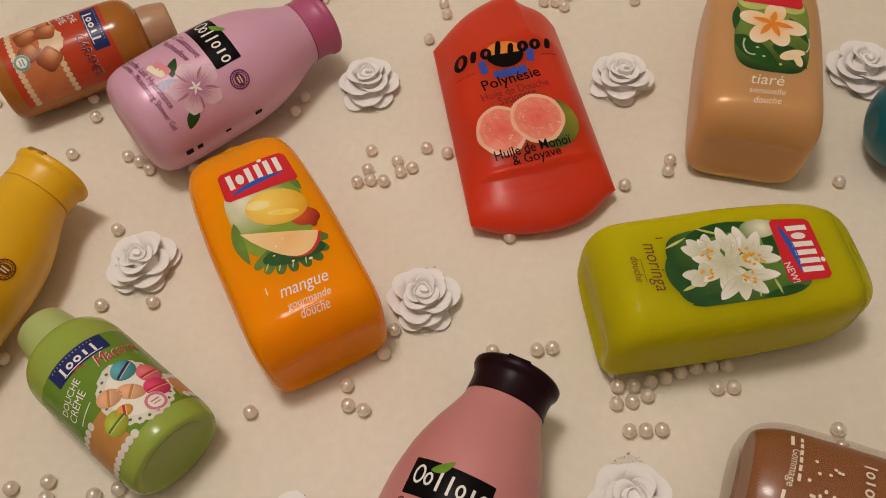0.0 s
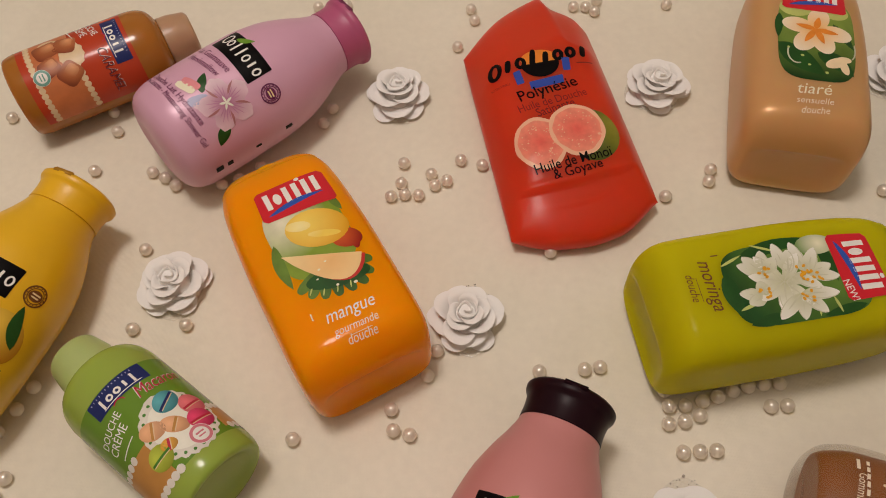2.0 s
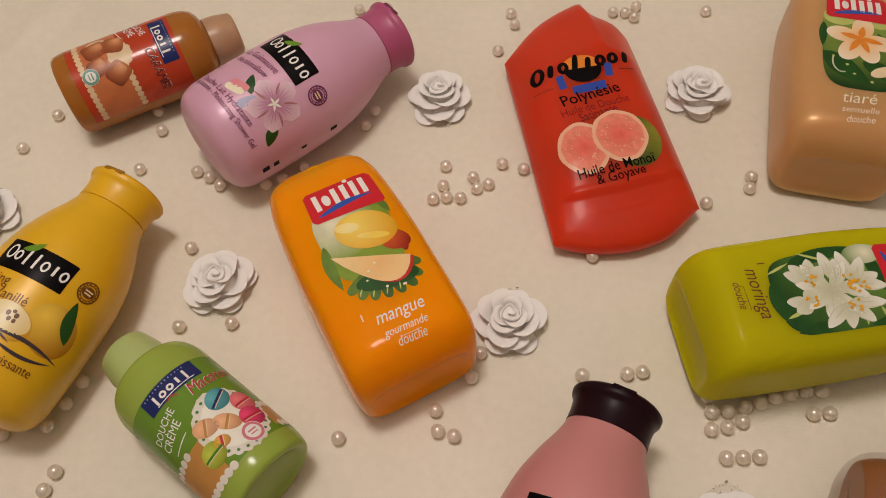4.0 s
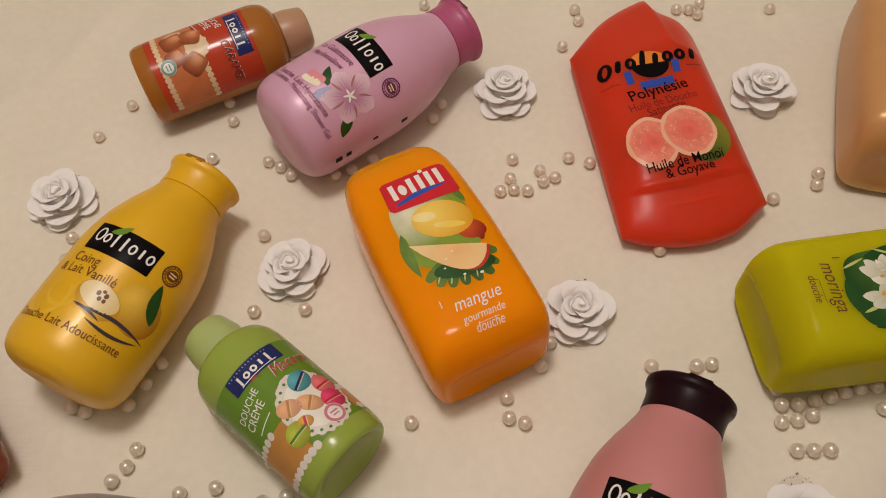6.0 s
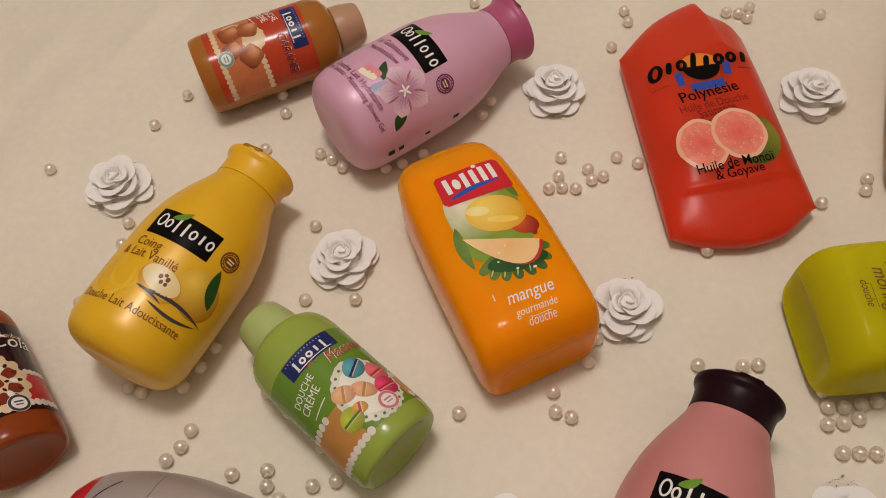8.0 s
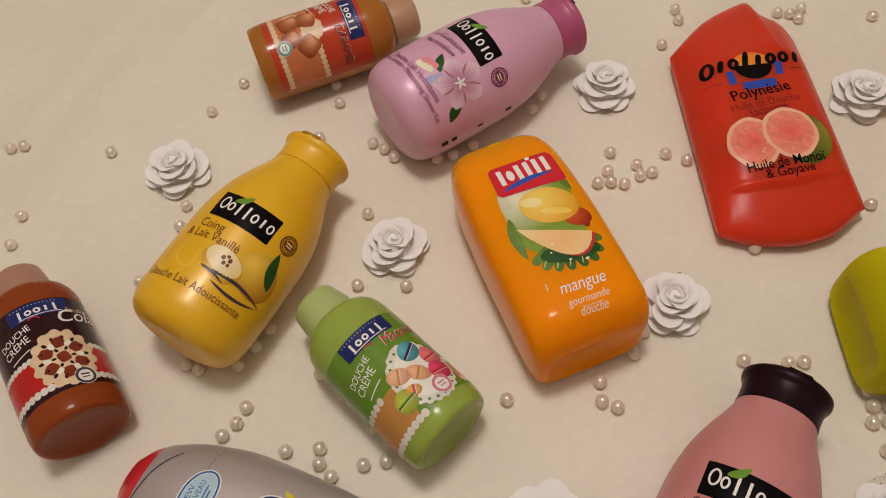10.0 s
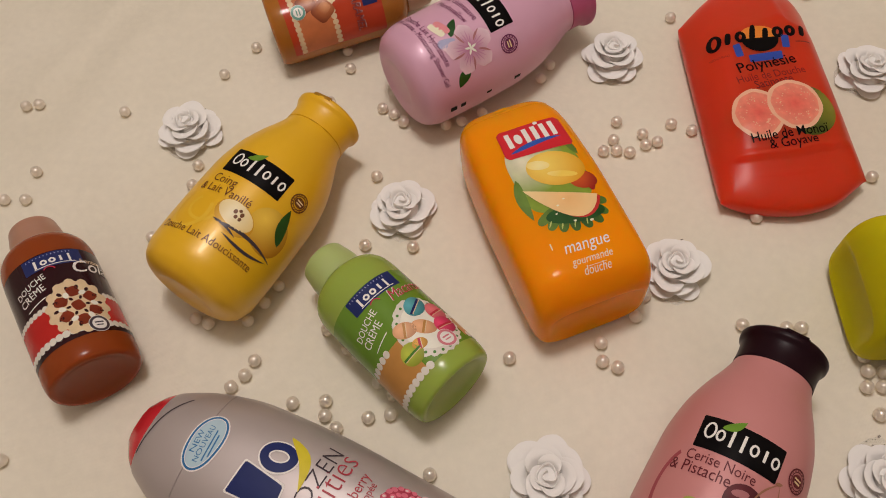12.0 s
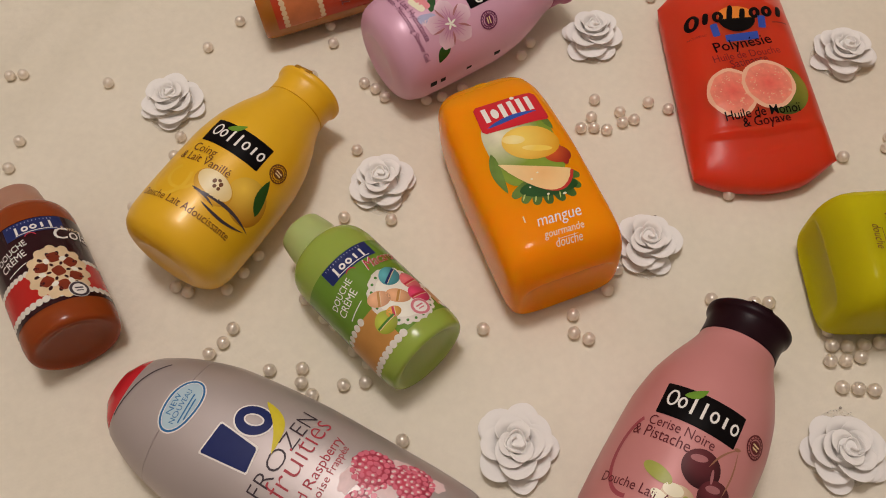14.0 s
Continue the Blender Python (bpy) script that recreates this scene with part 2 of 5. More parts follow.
FOLDS = ((-0.335, 0.30, 1.15, 0.010, 0.0035, 0.06), (-0.30, 0.325, 1.05, 0.008, -0.002, 0.05), (0.03, -0.015, 1.2, 0.008, 0.0012, 0.05),
         (-0.40, 0.24, 0.5, 0.014, 0.002, 0.05), (0.25, 0.005, 0.3, 0.012, 0.0015, 0.05), (-0.385, 0.225, 1.25, 0.016, 0.0030, 0.09), (-0.425, 0.24, 1.2, 0.012, 0.0024, 0.10), (-0.37, 0.10, 0.35, 0.012, 0.0018, 0.05), (0.10, 0.345, 0.1, 0.014, 0.0030, 0.10), (0.245, 0.335, 0.6, 0.014, 0.0030, 0.07), (0.09, 0.06, 1.35, 0.012, 0.0013, 0.05), (-0.20, 0.145, 1.0, 0.009, 0.0012, 0.03), (0.215, -0.005, 0.15, 0.008, 0.0014, 0.05), (0.06, -0.03, 1.9, 0.009, 0.0014, 0.04), (-0.06, -0.02, 0.5, 0.010, 0.0012, 0.05), (-0.27, -0.01, 2.2, 0.009, 0.0010, 0.02), (-0.09, 0.115, 1.9, 0.006, 0.0008, 0.04))


def build_cloth():
    def lines(a, b, c, d):
        near = np.arange(b, c, 0.005)
        return np.concatenate([np.linspace(a, b, 14)[:-1], near, np.linspace(c, d, 14)])
    xs, ys = lines(-0.95, -0.52, 0.46, 0.95), lines(-0.62, -0.30, 0.46, 0.85)
    bm = bmesh.new()
    g = [[bm.verts.new((x, y, relief(x, y))) for x in xs] for y in ys]
    for j in range(len(ys) - 1):
        for i in range(len(xs) - 1):
            bm.faces.new((g[j][i], g[j][i + 1], g[j + 1][i + 1], g[j + 1][i]))
    rim = [g[0][i] for i in range(len(xs))] + [g[j][-1] for j in range(1, len(ys))]
    rim += [g[-1][i] for i in range(len(xs) - 2, -1, -1)] + [g[j][0] for j in range(len(ys) - 2, 0, -1)]
    low = []
    for k, v in enumerate(rim):
        out = 0.012 + 0.010 * math.sin(k * 0.55)
        low.append(bm.verts.new((v.co.x + math.copysign(out, v.co.x) * (abs(v.co.x) > 0.94),
                                 v.co.y + (out if v.co.y > 0.84 else -out if v.co.y < -0.61 else 0), -0.20)))
    for k in range(len(rim)):
        bm.faces.new((rim[k], low[k], low[(k + 1) % len(rim)], rim[(k + 1) % len(rim)]))
    ob = part("tablecloth", bm, CLOTH)
    return tagged(ob, "cream cotton tablecloth with faint soft folds spread over a table", "tablecloth")


def build_unseen_room():
    def slab(name, *b, material=WALL):
        bm = bmesh.new()
        box(bm, *b)
        ob = part(name, bm, material)
        for f in ob.data.polygons:
            f.use_smooth = False
        return tagged(ob, kind="structure")
    # unseen room added around the table; walls and ceiling bounce lamp light as fill
    slab("unseen_floor", -1.7, 1.7, -1.5, 1.8, -0.85, -0.75, material=FLOOR)
    slab("unseen_ceiling", -1.7, 1.7, -1.5, 1.8, 1.75, 1.85, material=CEIL)
    slab("unseen_wall_west", -1.8, -1.7, -1.5, 1.8, -0.75, 1.75)
    slab("unseen_wall_east", 1.7, 1.8, -1.5, 1.8, -0.75, 1.75)
    slab("unseen_wall_north", -1.7, 1.7, 1.8, 1.9, -0.75, 1.75)
    slab("unseen_wall_south", -1.7, 1.7, -1.6, -1.5, -0.75, 1.75)
    table = thing("table", pose(0, 0.115, -0.75), "brown wooden table under a cream cloth", "table")
    bm = bmesh.new()
    box(bm, -0.94, 0.94, -0.725, 0.725, 0.715, 0.744)
    bmesh.ops.bevel(bm, geom=bm.edges[:], offset=0.004, segments=2, affect="EDGES")
    part("tabletop", bm, WOOD, table)
    for sx in (-1, 1):
        for sy in (-1, 1):
            bm = bmesh.new()
            box(bm, sx * 0.85 - 0.03, sx * 0.85 + 0.03, sy * 0.63 - 0.03, sy * 0.63 + 0.03, 0.0, 0.716)
            part("leg", bm, WOOD, table)


build_unseen_room()
build_cloth()


# ---- bottles ----
def tall(rows, r):
    """Rows of s, radius for a round bottle that lies on its side with its axis r above the cloth."""
    return [(s, q, r - q, r + q) for s, q in rows]


def round_milk_bottle(name, m, label, skin, cap_skin, cap_label, notch_skin):
    """A plump round bottle with a soft shoulder and a flip cap."""
    R = 0.0378
    shell = Shell(tall([(0, 0.0205), (0.0010, 0.0250), (0.0030, 0.0298), (0.008, 0.0346), (0.018, 0.0372), (0.045, R), (0.075, 0.0374), (0.095, 0.0348),
                        (0.112, 0.0295), (0.124, 0.0243), (0.131, 0.0218), (0.134, 0.0212), (0.140, 0.0210), (0.146, 0.0217), (0.1488, 0.0234), (0.1512, 0.0236), (0.153, 0.0220)], R))
    ob = thing(name, m, label, "bottle", "shower bottles")
    part("body", shell.mesh(0, 0.1335, rings=70, dish=0.002), skin, ob)
    cap = part("cap", shell.mesh(0.1339, 0.153, rings=26, grow=0.0004), cap_skin, ob, cap_label)
    bm = bmesh.new()
    ring = Shell(tall([(0.1529, 0.008), (0.1536, 0.0078), (0.1540, 0.007)], R + 0.009))
    part("spout_recess", ring.mesh(rings=4, count=24), cap_skin, cap)
    # raised block for the notch; on yellow and magenta caps its shade is colour
    bm = bmesh.new()
    box(bm, 0.1496, 0.1534, -0.0070, 0.0070, R + 0.0205, R + 0.0239)
    bmesh.ops.bevel(bm, geom=bm.edges[:], offset=0.0010, segments=2, affect="EDGES")
    part("thumb_notch", bm, notch_skin, cap, "dark thumb notch")
    return ob, shell


def box_bottle(name, m, label, skin):
    """A chunky bottle of rounded square section with a snap lid."""
    shell = Shell([(0, 0.0312, 0.006, 0.0440), (0.0015, 0.0335, 0.003, 0.0500), (0.005, 0.0358, 0.001, 0.0575), (0.0095, 0.0370, 0.0, 0.0628), (0.0135, 0.0374, 0.0, 0.0650), (0.018, 0.0376, 0.0, 0.0658), (0.03, 0.0378, 0.0, 0.0661),
                   (0.07, 0.0377, 0, 0.0662), (0.105, 0.0364, 0, 0.0648), (0.125, 0.0348, 0.001, 0.0618), (0.137, 0.0322, 0.004, 0.0570),
                   (0.144, 0.0285, 0.008, 0.0520), (0.148, 0.0240, 0.012, 0.0475), (0.150, 0.018, 0.017, 0.042)], power=4.3)
    ob = thing(name, m, label, "bottle", "shower bottles")
    part("body", shell.mesh(0, 0.1385, rings=72, count=88, dish=0.003), skin, ob)
    lid = part("cap", shell.mesh(0.1387, 0.150, rings=18, count=88, grow=0.0003), skin, ob)
    bm = bmesh.new()
    bmesh.ops.create_uvsphere(bm, u_segments=20, v_segments=10, radius=1.0)
    bmesh.ops.scale(bm, vec=(0.004, 0.010, 0.006), verts=bm.verts)
    bmesh.ops.translate(bm, vec=(0.1425, 0.0, 0.048), verts=bm.verts)
    part("thumb_tab", bm, skin, lid)
    return ob, shell


def small_round_bottle(name, m, label, skin, cap_skin, cap_label, foot=0.002):
    """A small straight cylinder with a round shoulder and a frosted cap."""
    R = 0.0280
    shell = Shell(tall([(foot, 0.0246), (foot + 0.0007, 0.0259), (foot + 0.0022, 0.0268), (foot + 0.005, 0.0275), (foot + 0.010, R), (0.086, R), (0.093, 0.0272), (0.099, 0.0247), (0.1025, 0.0205), (0.104, 0.0172),
                        (0.1045, 0.0166), (0.110, 0.0166), (0.1195, 0.0152), (0.1235, 0.0143), (0.1252, 0.0122)], R))
    ob = thing(name, m, label, "bottle", "small cream bottles")
    part("body", shell.mesh(foot, 0.1046, rings=60, dish=0.003), skin, ob)
    part("cap", shell.mesh(0.1048, 0.1252, rings=22, grow=0.0003), cap_skin, ob, cap_label)
    return ob, shell


class Flask:
    """The form of a flat flask: a bowed foot, straight sides and a sloping pointed head."""
    round = False

    def __init__(self):
        self.foot = pchip([-0.047, -0.02, 0.0, 0.02, 0.047], [-0.004, -0.0135, -0.0155, -0.0125, 0.004])
        self.head = pchip([-0.0465, -0.012, 0.012, 0.0185, 0.0225, 0.040, 0.046], [0.148, 0.179, 0.1905, 0.1925, 0.183, 0.166, 0.153])

    def high(self, u, v, side):
        edge = max(0.0, 1 - abs(u) ** 6) ** 0.42 * max(0.0, 1 - abs(2 * v - 1) ** 9) ** 0.42
        belly = 0.0045 + 0.0135 * (1 - abs(u) ** 5.0) * min(1.0, 0.35 + v * 2.2) * min(1.0, 0.25 + (1 - v) * 2.6)
        if side > 0:
            # lip under the label panel and a faint fold below it
            step = max(0.0, min(1.0, (0.178 - 0.012 * u * u - v) / 0.012))
            belly -= 0.0022 * step * step * (3 - 2 * step) * max(0.0, 1 - abs(u / 0.86) ** 8)
            belly += 0.0006 * math.exp(-((v - 0.184 + 0.012 * u * u) / 0.006) ** 2) * max(0.0, 1 - abs(u / 0.86) ** 8)
            belly += 0.0006 * math.exp(-((v - 0.115 + 0.02 * u * u) / 0.007) ** 2) * max(0.0, 1 - abs(u / 0.55) ** 2)
        return 0.0120 + belly * edge * 1.344 if side > 0 else 0.0120 - 0.0118 * min(1.0, edge * 1.4)

    def spot(self, u, v, side):
        y = -0.0482 * u * (1 - 0.05 * v)
        s = self.foot(-y) + (self.head(-y) - self.foot(-y)) * v
        return s, y, self.high(u, v, side)

    def top(self, s, a):
        lo, hi = self.foot(-a), self.head(-a)
        v = max(0.0, min(1.0, (s - lo) / (hi - lo)))
        u = max(-1.0, min(1.0, -a / (0.0482 * (1 - 0.05 * v))))
        return Vector((s, a, self.high(u, v, 1)))

    skin = Shell.skin


def flat_flask(name, m, label, skin):
    """A flat see-through flask with a sloping top and a bowed foot."""
    form = Flask()
    nu, nv, bm = 44, 110, bmesh.new()
    grid = {}
    for side in (1, -1):
        for j in range(nv + 1):
            for i in range(nu + 1):
                u = -1 + 2 * i / nu
                u = math.copysign(1 - (1 - abs(u)) ** 1.4, u)
                v = j / nv
                v = v - 0.10 * math.sin(2 * math.pi * v)
                if side < 0 and (i in (0, nu) or j in (0, nv)):
                    grid[side, i, j] = grid[1, i, j]
                else:
                    grid[side, i, j] = bm.verts.new(form.spot(u, v, side))
    for side in (1, -1):
        for j in range(nv):
            for i in range(nu):
                q = [grid[side, i, j], grid[side, i + 1, j], grid[side, i + 1, j + 1], grid[side, i, j + 1]]
                if len(set(q)) == 4:
                    bm.faces.new(q if side < 0 else q[::-1])
    bmesh.ops.recalc_face_normals(bm, faces=bm.faces[:])
    ob = thing(name, m, label, "bottle", "shower bottles")
    part("body", bm, skin, ob)
    return ob, form


def tall_oval_bottle(name, m, label, skin, cap_skin):
    """A long oval bottle that tapers to a cap with a red press button."""
    shell = Shell([(0, 0.030, 0.004, 0.040), (0.004, 0.0345, 0.001, 0.0445), (0.015, 0.0365, 0, 0.0475), (0.06, 0.0400, 0, 0.049), (0.11, 0.0425, 0, 0.049),
                   (0.15, 0.0415, 0, 0.048), (0.18, 0.0360, 0.001, 0.046), (0.198, 0.0290, 0.004, 0.043), (0.209, 0.0225, 0.008, 0.039), (0.2165, 0.0140, 0.014, 0.033)], power=2.25)
    ob = thing(name, m, label, "bottle", "shower bottles")
    part("body", shell.mesh(0, 0.172, rings=70, count=72, dish=0.003), skin, ob)
    cap = part("cap", shell.mesh(0.1724, 0.2045, rings=30, count=72), skin, ob)
    part("press_button", shell.mesh(0.2047, 0.2165, rings=14, count=72, grow=-0.0004), cap_skin, cap, "glossy red press button")
    return ob, shell


def gel_bottle(name, m, label, skin):
    """A clear oval bottle with a softly rounded foot."""
    shell = Shell([(0, 0.020, 0.008, 0.036), (0.003, 0.0265, 0.004, 0.041), (0.010, 0.0325, 0.001, 0.046), (0.025, 0.0360, 0, 0.049), (0.09, 0.0370, 0, 0.050), (0.12, 0.033, 0.001, 0.048),
                   (0.135, 0.022, 0.008, 0.042), (0.137, 0.016, 0.010, 0.040), (0.160, 0.016, 0.010, 0.040), (0.162, 0.013, 0.013, 0.037)], power=2.2)
    ob = thing(name, m, label, "bottle", "shower bottles")
    body = part("body", shell.mesh(0, 0.1365, rings=60, dish=0.003), CLEAR, ob, "clear plastic wall")
    part("gel", shell.mesh(0.006, 0.132, rings=50, grow=-0.0032), skin, body, "brown scrub gel")
    part("cap", shell.mesh(0.137, 0.162, rings=20), CLEAR, ob)
    return ob, shell


def teal_bottle(name, m, label, skin):
    shell = Shell(tall([(0, 0.010), (0.003, 0.018), (0.009, 0.025), (0.020, 0.0295), (0.035, 0.031), (0.09, 0.031), (0.11, 0.027), (0.12, 0.016), (0.14, 0.015), (0.142, 0.012)], 0.031))
    ob = thing(name, m, label, "bottle", "shower bottles")
    part("body", shell.mesh(0, 0.12, rings=50), skin, ob)
    part("cap", shell.mesh(0.1205, 0.142, rings=16), skin, ob)
    return ob, shell


coing, coing_shell = round_milk_bottle("shower_milk_bottle", lay(-0.262, 0.0125, 64.7), "yellow pearly shower milk bottle with quince and vanilla print", YELLOW, YELLOWCAP, "yellow flip cap", SHADEYELLOW)
guim, guim_shell = round_milk_bottle("shower_milk_bottle", lay(-0.1545, 0.1815, 37.6), "lilac pearly shower milk bottle with a marshmallow flower print", LILAC, MAGENTA, "magenta flip cap", SHADEMAGENTA)
cerise, cerise_shell = round_milk_bottle("shower_milk_bottle", lay(0.0177, -0.1330, 63.7), "rose pink shower milk bottle with black cherry print", ROSEPINK, PLUM, "dark plum flip cap", PLUM)
mango, mango_shell = box_bottle("shower_gel_bottle", lay(-0.0165, 0.0228, 116.5), "chunky orange shower gel bottle with a mango label", ORANGE)
lime, lime_shell = box_bottle("shower_gel_bottle", lay(0.131, 0.0470, 7.0), "chunky lime green shower gel bottle with a white flower label", LIME)
tiare, tiare_shell = box_bottle("shower_gel_bottle", lay(0.2405, 0.148, 76.0), "pearly tan shower gel bottle with a frangipani flower label", TAN)
macaron, macaron_shell = small_round_bottle("cream_wash_bottle", lay(-0.0905, -0.0333, 139.9), "small green cream wash bottle with a macaron label", GREENGEL, GREENCAP, "pale green cap", 0.0055)
caramel, caramel_shell = small_round_bottle("cream_wash_bottle", lay(-0.2595, 0.2365, 26.1), "small caramel brown cream wash bottle with a red label", CARAMEL, CARAMELCAP, "frosted beige cap")
cola, cola_shell = small_round_bottle("cream_wash_bottle", lay(-0.3040, -0.0425, 128.2), "small cola brown cream wash bottle with a black and red label", COLA, COLACAP, "frosted beige cap")
guava, guava_shell = flat_flask("shower_oil_flask", lay(0.1116, 0.1262, 99.0), "flat red orange shower oil flask with a guava print", REDGEL)
berry, berry_shell = tall_oval_bottle("shower_gel_bottle", lay(-0.0675, -0.138, 160.2), "long silver mauve shower gel bottle with a raspberry print", SILVER, REDCAP)
scrub, scrub_shell = gel_bottle("scrub_bottle", lay(0.190, -0.049, -22.0), "clear bottle of brown scrub gel with pale lettering", BROWNGEL)
teal, teal_shell = teal_bottle("shower_gel_bottle", lay(0.322, 0.168, -5.0), "teal plastic shower gel bottle lying on the cloth", TEAL)


# ---- prints on the bottles ----
def ink(name, color, rough=0.32, vary=0.06, scale=180.0, metal=0.0, spec=0.28):
    return mat(name, color, rough, vary=vary, scale=scale, metal=metal, spec=spec)


BLACK = ink("black_ink", (0.004, 0.003, 0.0035), spec=0.08)
WHITE = ink("white_ink", (0.82, 0.79, 0.75), vary=0.02)
CREAM = ink("cream_ink", (0.80, 0.64, 0.36), vary=0.12, scale=120)
LEAF = ink("leaf_green_ink", (0.145, 0.30, 0.025), vary=0.2)
DEEPLEAF = ink("deep_leaf_ink", (0.015, 0.075, 0.012), vary=0.5, scale=110)
MIDLEAF = ink("mid_leaf_ink", (0.06, 0.20, 0.025), vary=0.45, scale=110)
PALELEAF = ink("pale_leaf_ink", (0.50, 0.55, 0.16), vary=0.25, scale=80)
LOGORED = ink("logo_red_ink", (0.62, 0.018, 0.03), vary=0.05)
LOGOBLUE = ink("logo_blue_ink", (0.03, 0.09, 0.42), vary=0.05)
NAVY = ink("navy_ink", (0.012, 0.022, 0.12), vary=0.1)
BROWNINK = ink("brown_ink", (0.16, 0.055, 0.012))
PURPLEINK = ink("purple_ink", (0.16, 0.03, 0.10))
FRUITRED = ink("fruit_red_ink", (0.50, 0.025, 0.02), vary=0.3, scale=80)
HAZE = ink("pale_haze_ink", (0.86, 0.80, 0.60), vary=0.1, scale=50)
PETALWHITE = ink("petal_white_ink", (0.82, 0.80, 0.70), vary=0.12, scale=160)
PETALSHADE = ink("petal_shade_ink", (0.58, 0.57, 0.42), vary=0.15, scale=160)
STAMEN = ink("stamen_ink", (0.75, 0.36, 0.02), vary=0.3, scale=400)
PETALCREAM = ink("petal_cream_ink", (0.84, 0.66, 0.42), vary=0.15, scale=120)
PETALORANGE = ink("petal_orange_ink", (0.78, 0.25, 0.03), vary=0.2, scale=200)
QUINCE = ink("quince_ink", (0.60, 0.28, 0.006), vary=0.2, scale=60)
QUINCELIT = ink("quince_light_ink", (0.80, 0.50, 0.035), vary=0.12, scale=60)
LILACPETAL = ink("lilac_petal_ink", (0.80, 0.60, 0.66), vary=0.16, scale=110)
LILACDARK = ink("lilac_dark_ink", (0.50, 0.22, 0.36), vary=0.2, scale=150)
CANDYPINK = ink("candy_pink_ink", (0.75, 0.27, 0.30), vary=0.1)
CANDYBLUE = ink("candy_blue_ink", (0.42, 0.42, 0.62), vary=0.1)
CHERRYLIT = ink("cherry_light_ink", (0.40, 0.16, 0.17), vary=0.2)
PISTACHIO = ink("pistachio_ink", (0.38, 0.40, 0.08), vary=0.25, scale=110)
ROSEMARK = ink("rose_mark_ink", (0.36, 0.07, 0.09), vary=0.1)
STALK = ink("cherry_stalk_ink", (0.36, 0.17, 0.10), vary=0.2)
WINE = ink("wine_ink", (0.13, 0.018, 0.025), vary=0.1)
LABELGREEN = ink("label_green_ink", (0.14, 0.27, 0.028), 0.2, vary=0.12, scale=30)
LABELRED = ink("label_red_ink", (0.48, 0.052, 0.018), 0.15, vary=0.15, scale=30)
LABELBROWN = ink("label_dark_brown_ink", (0.026, 0.005, 0.008), 0.17, vary=0.2, scale=40)
BANDRED = ink("band_red_ink", (0.48, 0.015, 0.012), 0.25, vary=0.1, scale=30)
WAFER = ink("wafer_tan_ink", (0.50, 0.24, 0.06), vary=0.15, scale=120)
LACE = ink("lace_ink", (0.72, 0.68, 0.60), vary=0.12, scale=300)
TEALINK = ink("macaron_teal_ink", (0.06, 0.30, 0.34), vary=0.25, scale=120)
COLAJELLY = ink("cola_jelly_ink", (0.20, 0.028, 0.010), 0.2, vary=0.4, scale=160)
CORAL = ink("macaron_coral_ink", (0.72, 0.13, 0.15), vary=0.2, scale=120)
RASP = ink("macaron_raspberry_ink", (0.60, 0.02, 0.11), vary=0.2, scale=120)
PEACH = ink("macaron_peach_ink", (0.72, 0.33, 0.16), vary=0.2, scale=120)
LIMEINK = ink("macaron_lime_ink", (0.36, 0.42, 0.02), vary=0.25, scale=120)
SCRIPTRED = ink("script_red_ink", (0.50, 0.02, 0.05))
SEALPINK = ink("seal_pink_ink", (0.62, 0.20, 0.24))
SEALTEAL = ink("seal_teal_ink", (0.15, 0.33, 0.27))
CARAMELLIT = ink("caramel_light_ink", (0.55, 0.17, 0.06), vary=0.25, scale=110)
BISCUIT = ink("biscuit_ink", (0.72, 0.55, 0.34), vary=0.2, scale=140)
BADGEBLUE = ink("badge_blue_ink", (0.03, 0.16, 0.38))
BADGEPALE = ink("badge_pale_ink", (0.45, 0.60, 0.68), vary=0.08)
GOLD = ink("yellow_crescent_ink", (0.66, 0.55, 0.03), vary=0.1)
CHARCOAL = ink("charcoal_ink", (0.05, 0.035, 0.045))
DUSKRED = ink("dusk_red_ink", (0.42, 0.05, 0.07))
BERRYPINK = ink("berry_pink_ink", (0.70, 0.17, 0.24), 0.25, vary=0.3, scale=200)
BERRYDEEP = ink("berry_deep_ink", (0.48, 0.02, 0.07), 0.25, vary=0.3, scale=200)
BERRYFROST = ink("berry_frost_ink", (0.76, 0.56, 0.56), 0.3, vary=0.2, scale=200)
GUAVARIM = ink("guava_rim_ink", (0.82, 0.44, 0.28), vary=0.1, scale=100)
SUNSET = ink("sunset_ink", (0.80, 0.25, 0.03), vary=0.2)
BLUEBLOCK = ink("blue_block_ink", (0.03, 0.07, 0.38), vary=0.08)
DARKRED = ink("dark_red_ink", (0.20, 0.012, 0.010))
ORANGEINK = ink("pale_orange_ink", (0.85, 0.74, 0.58))
MM = 0.001


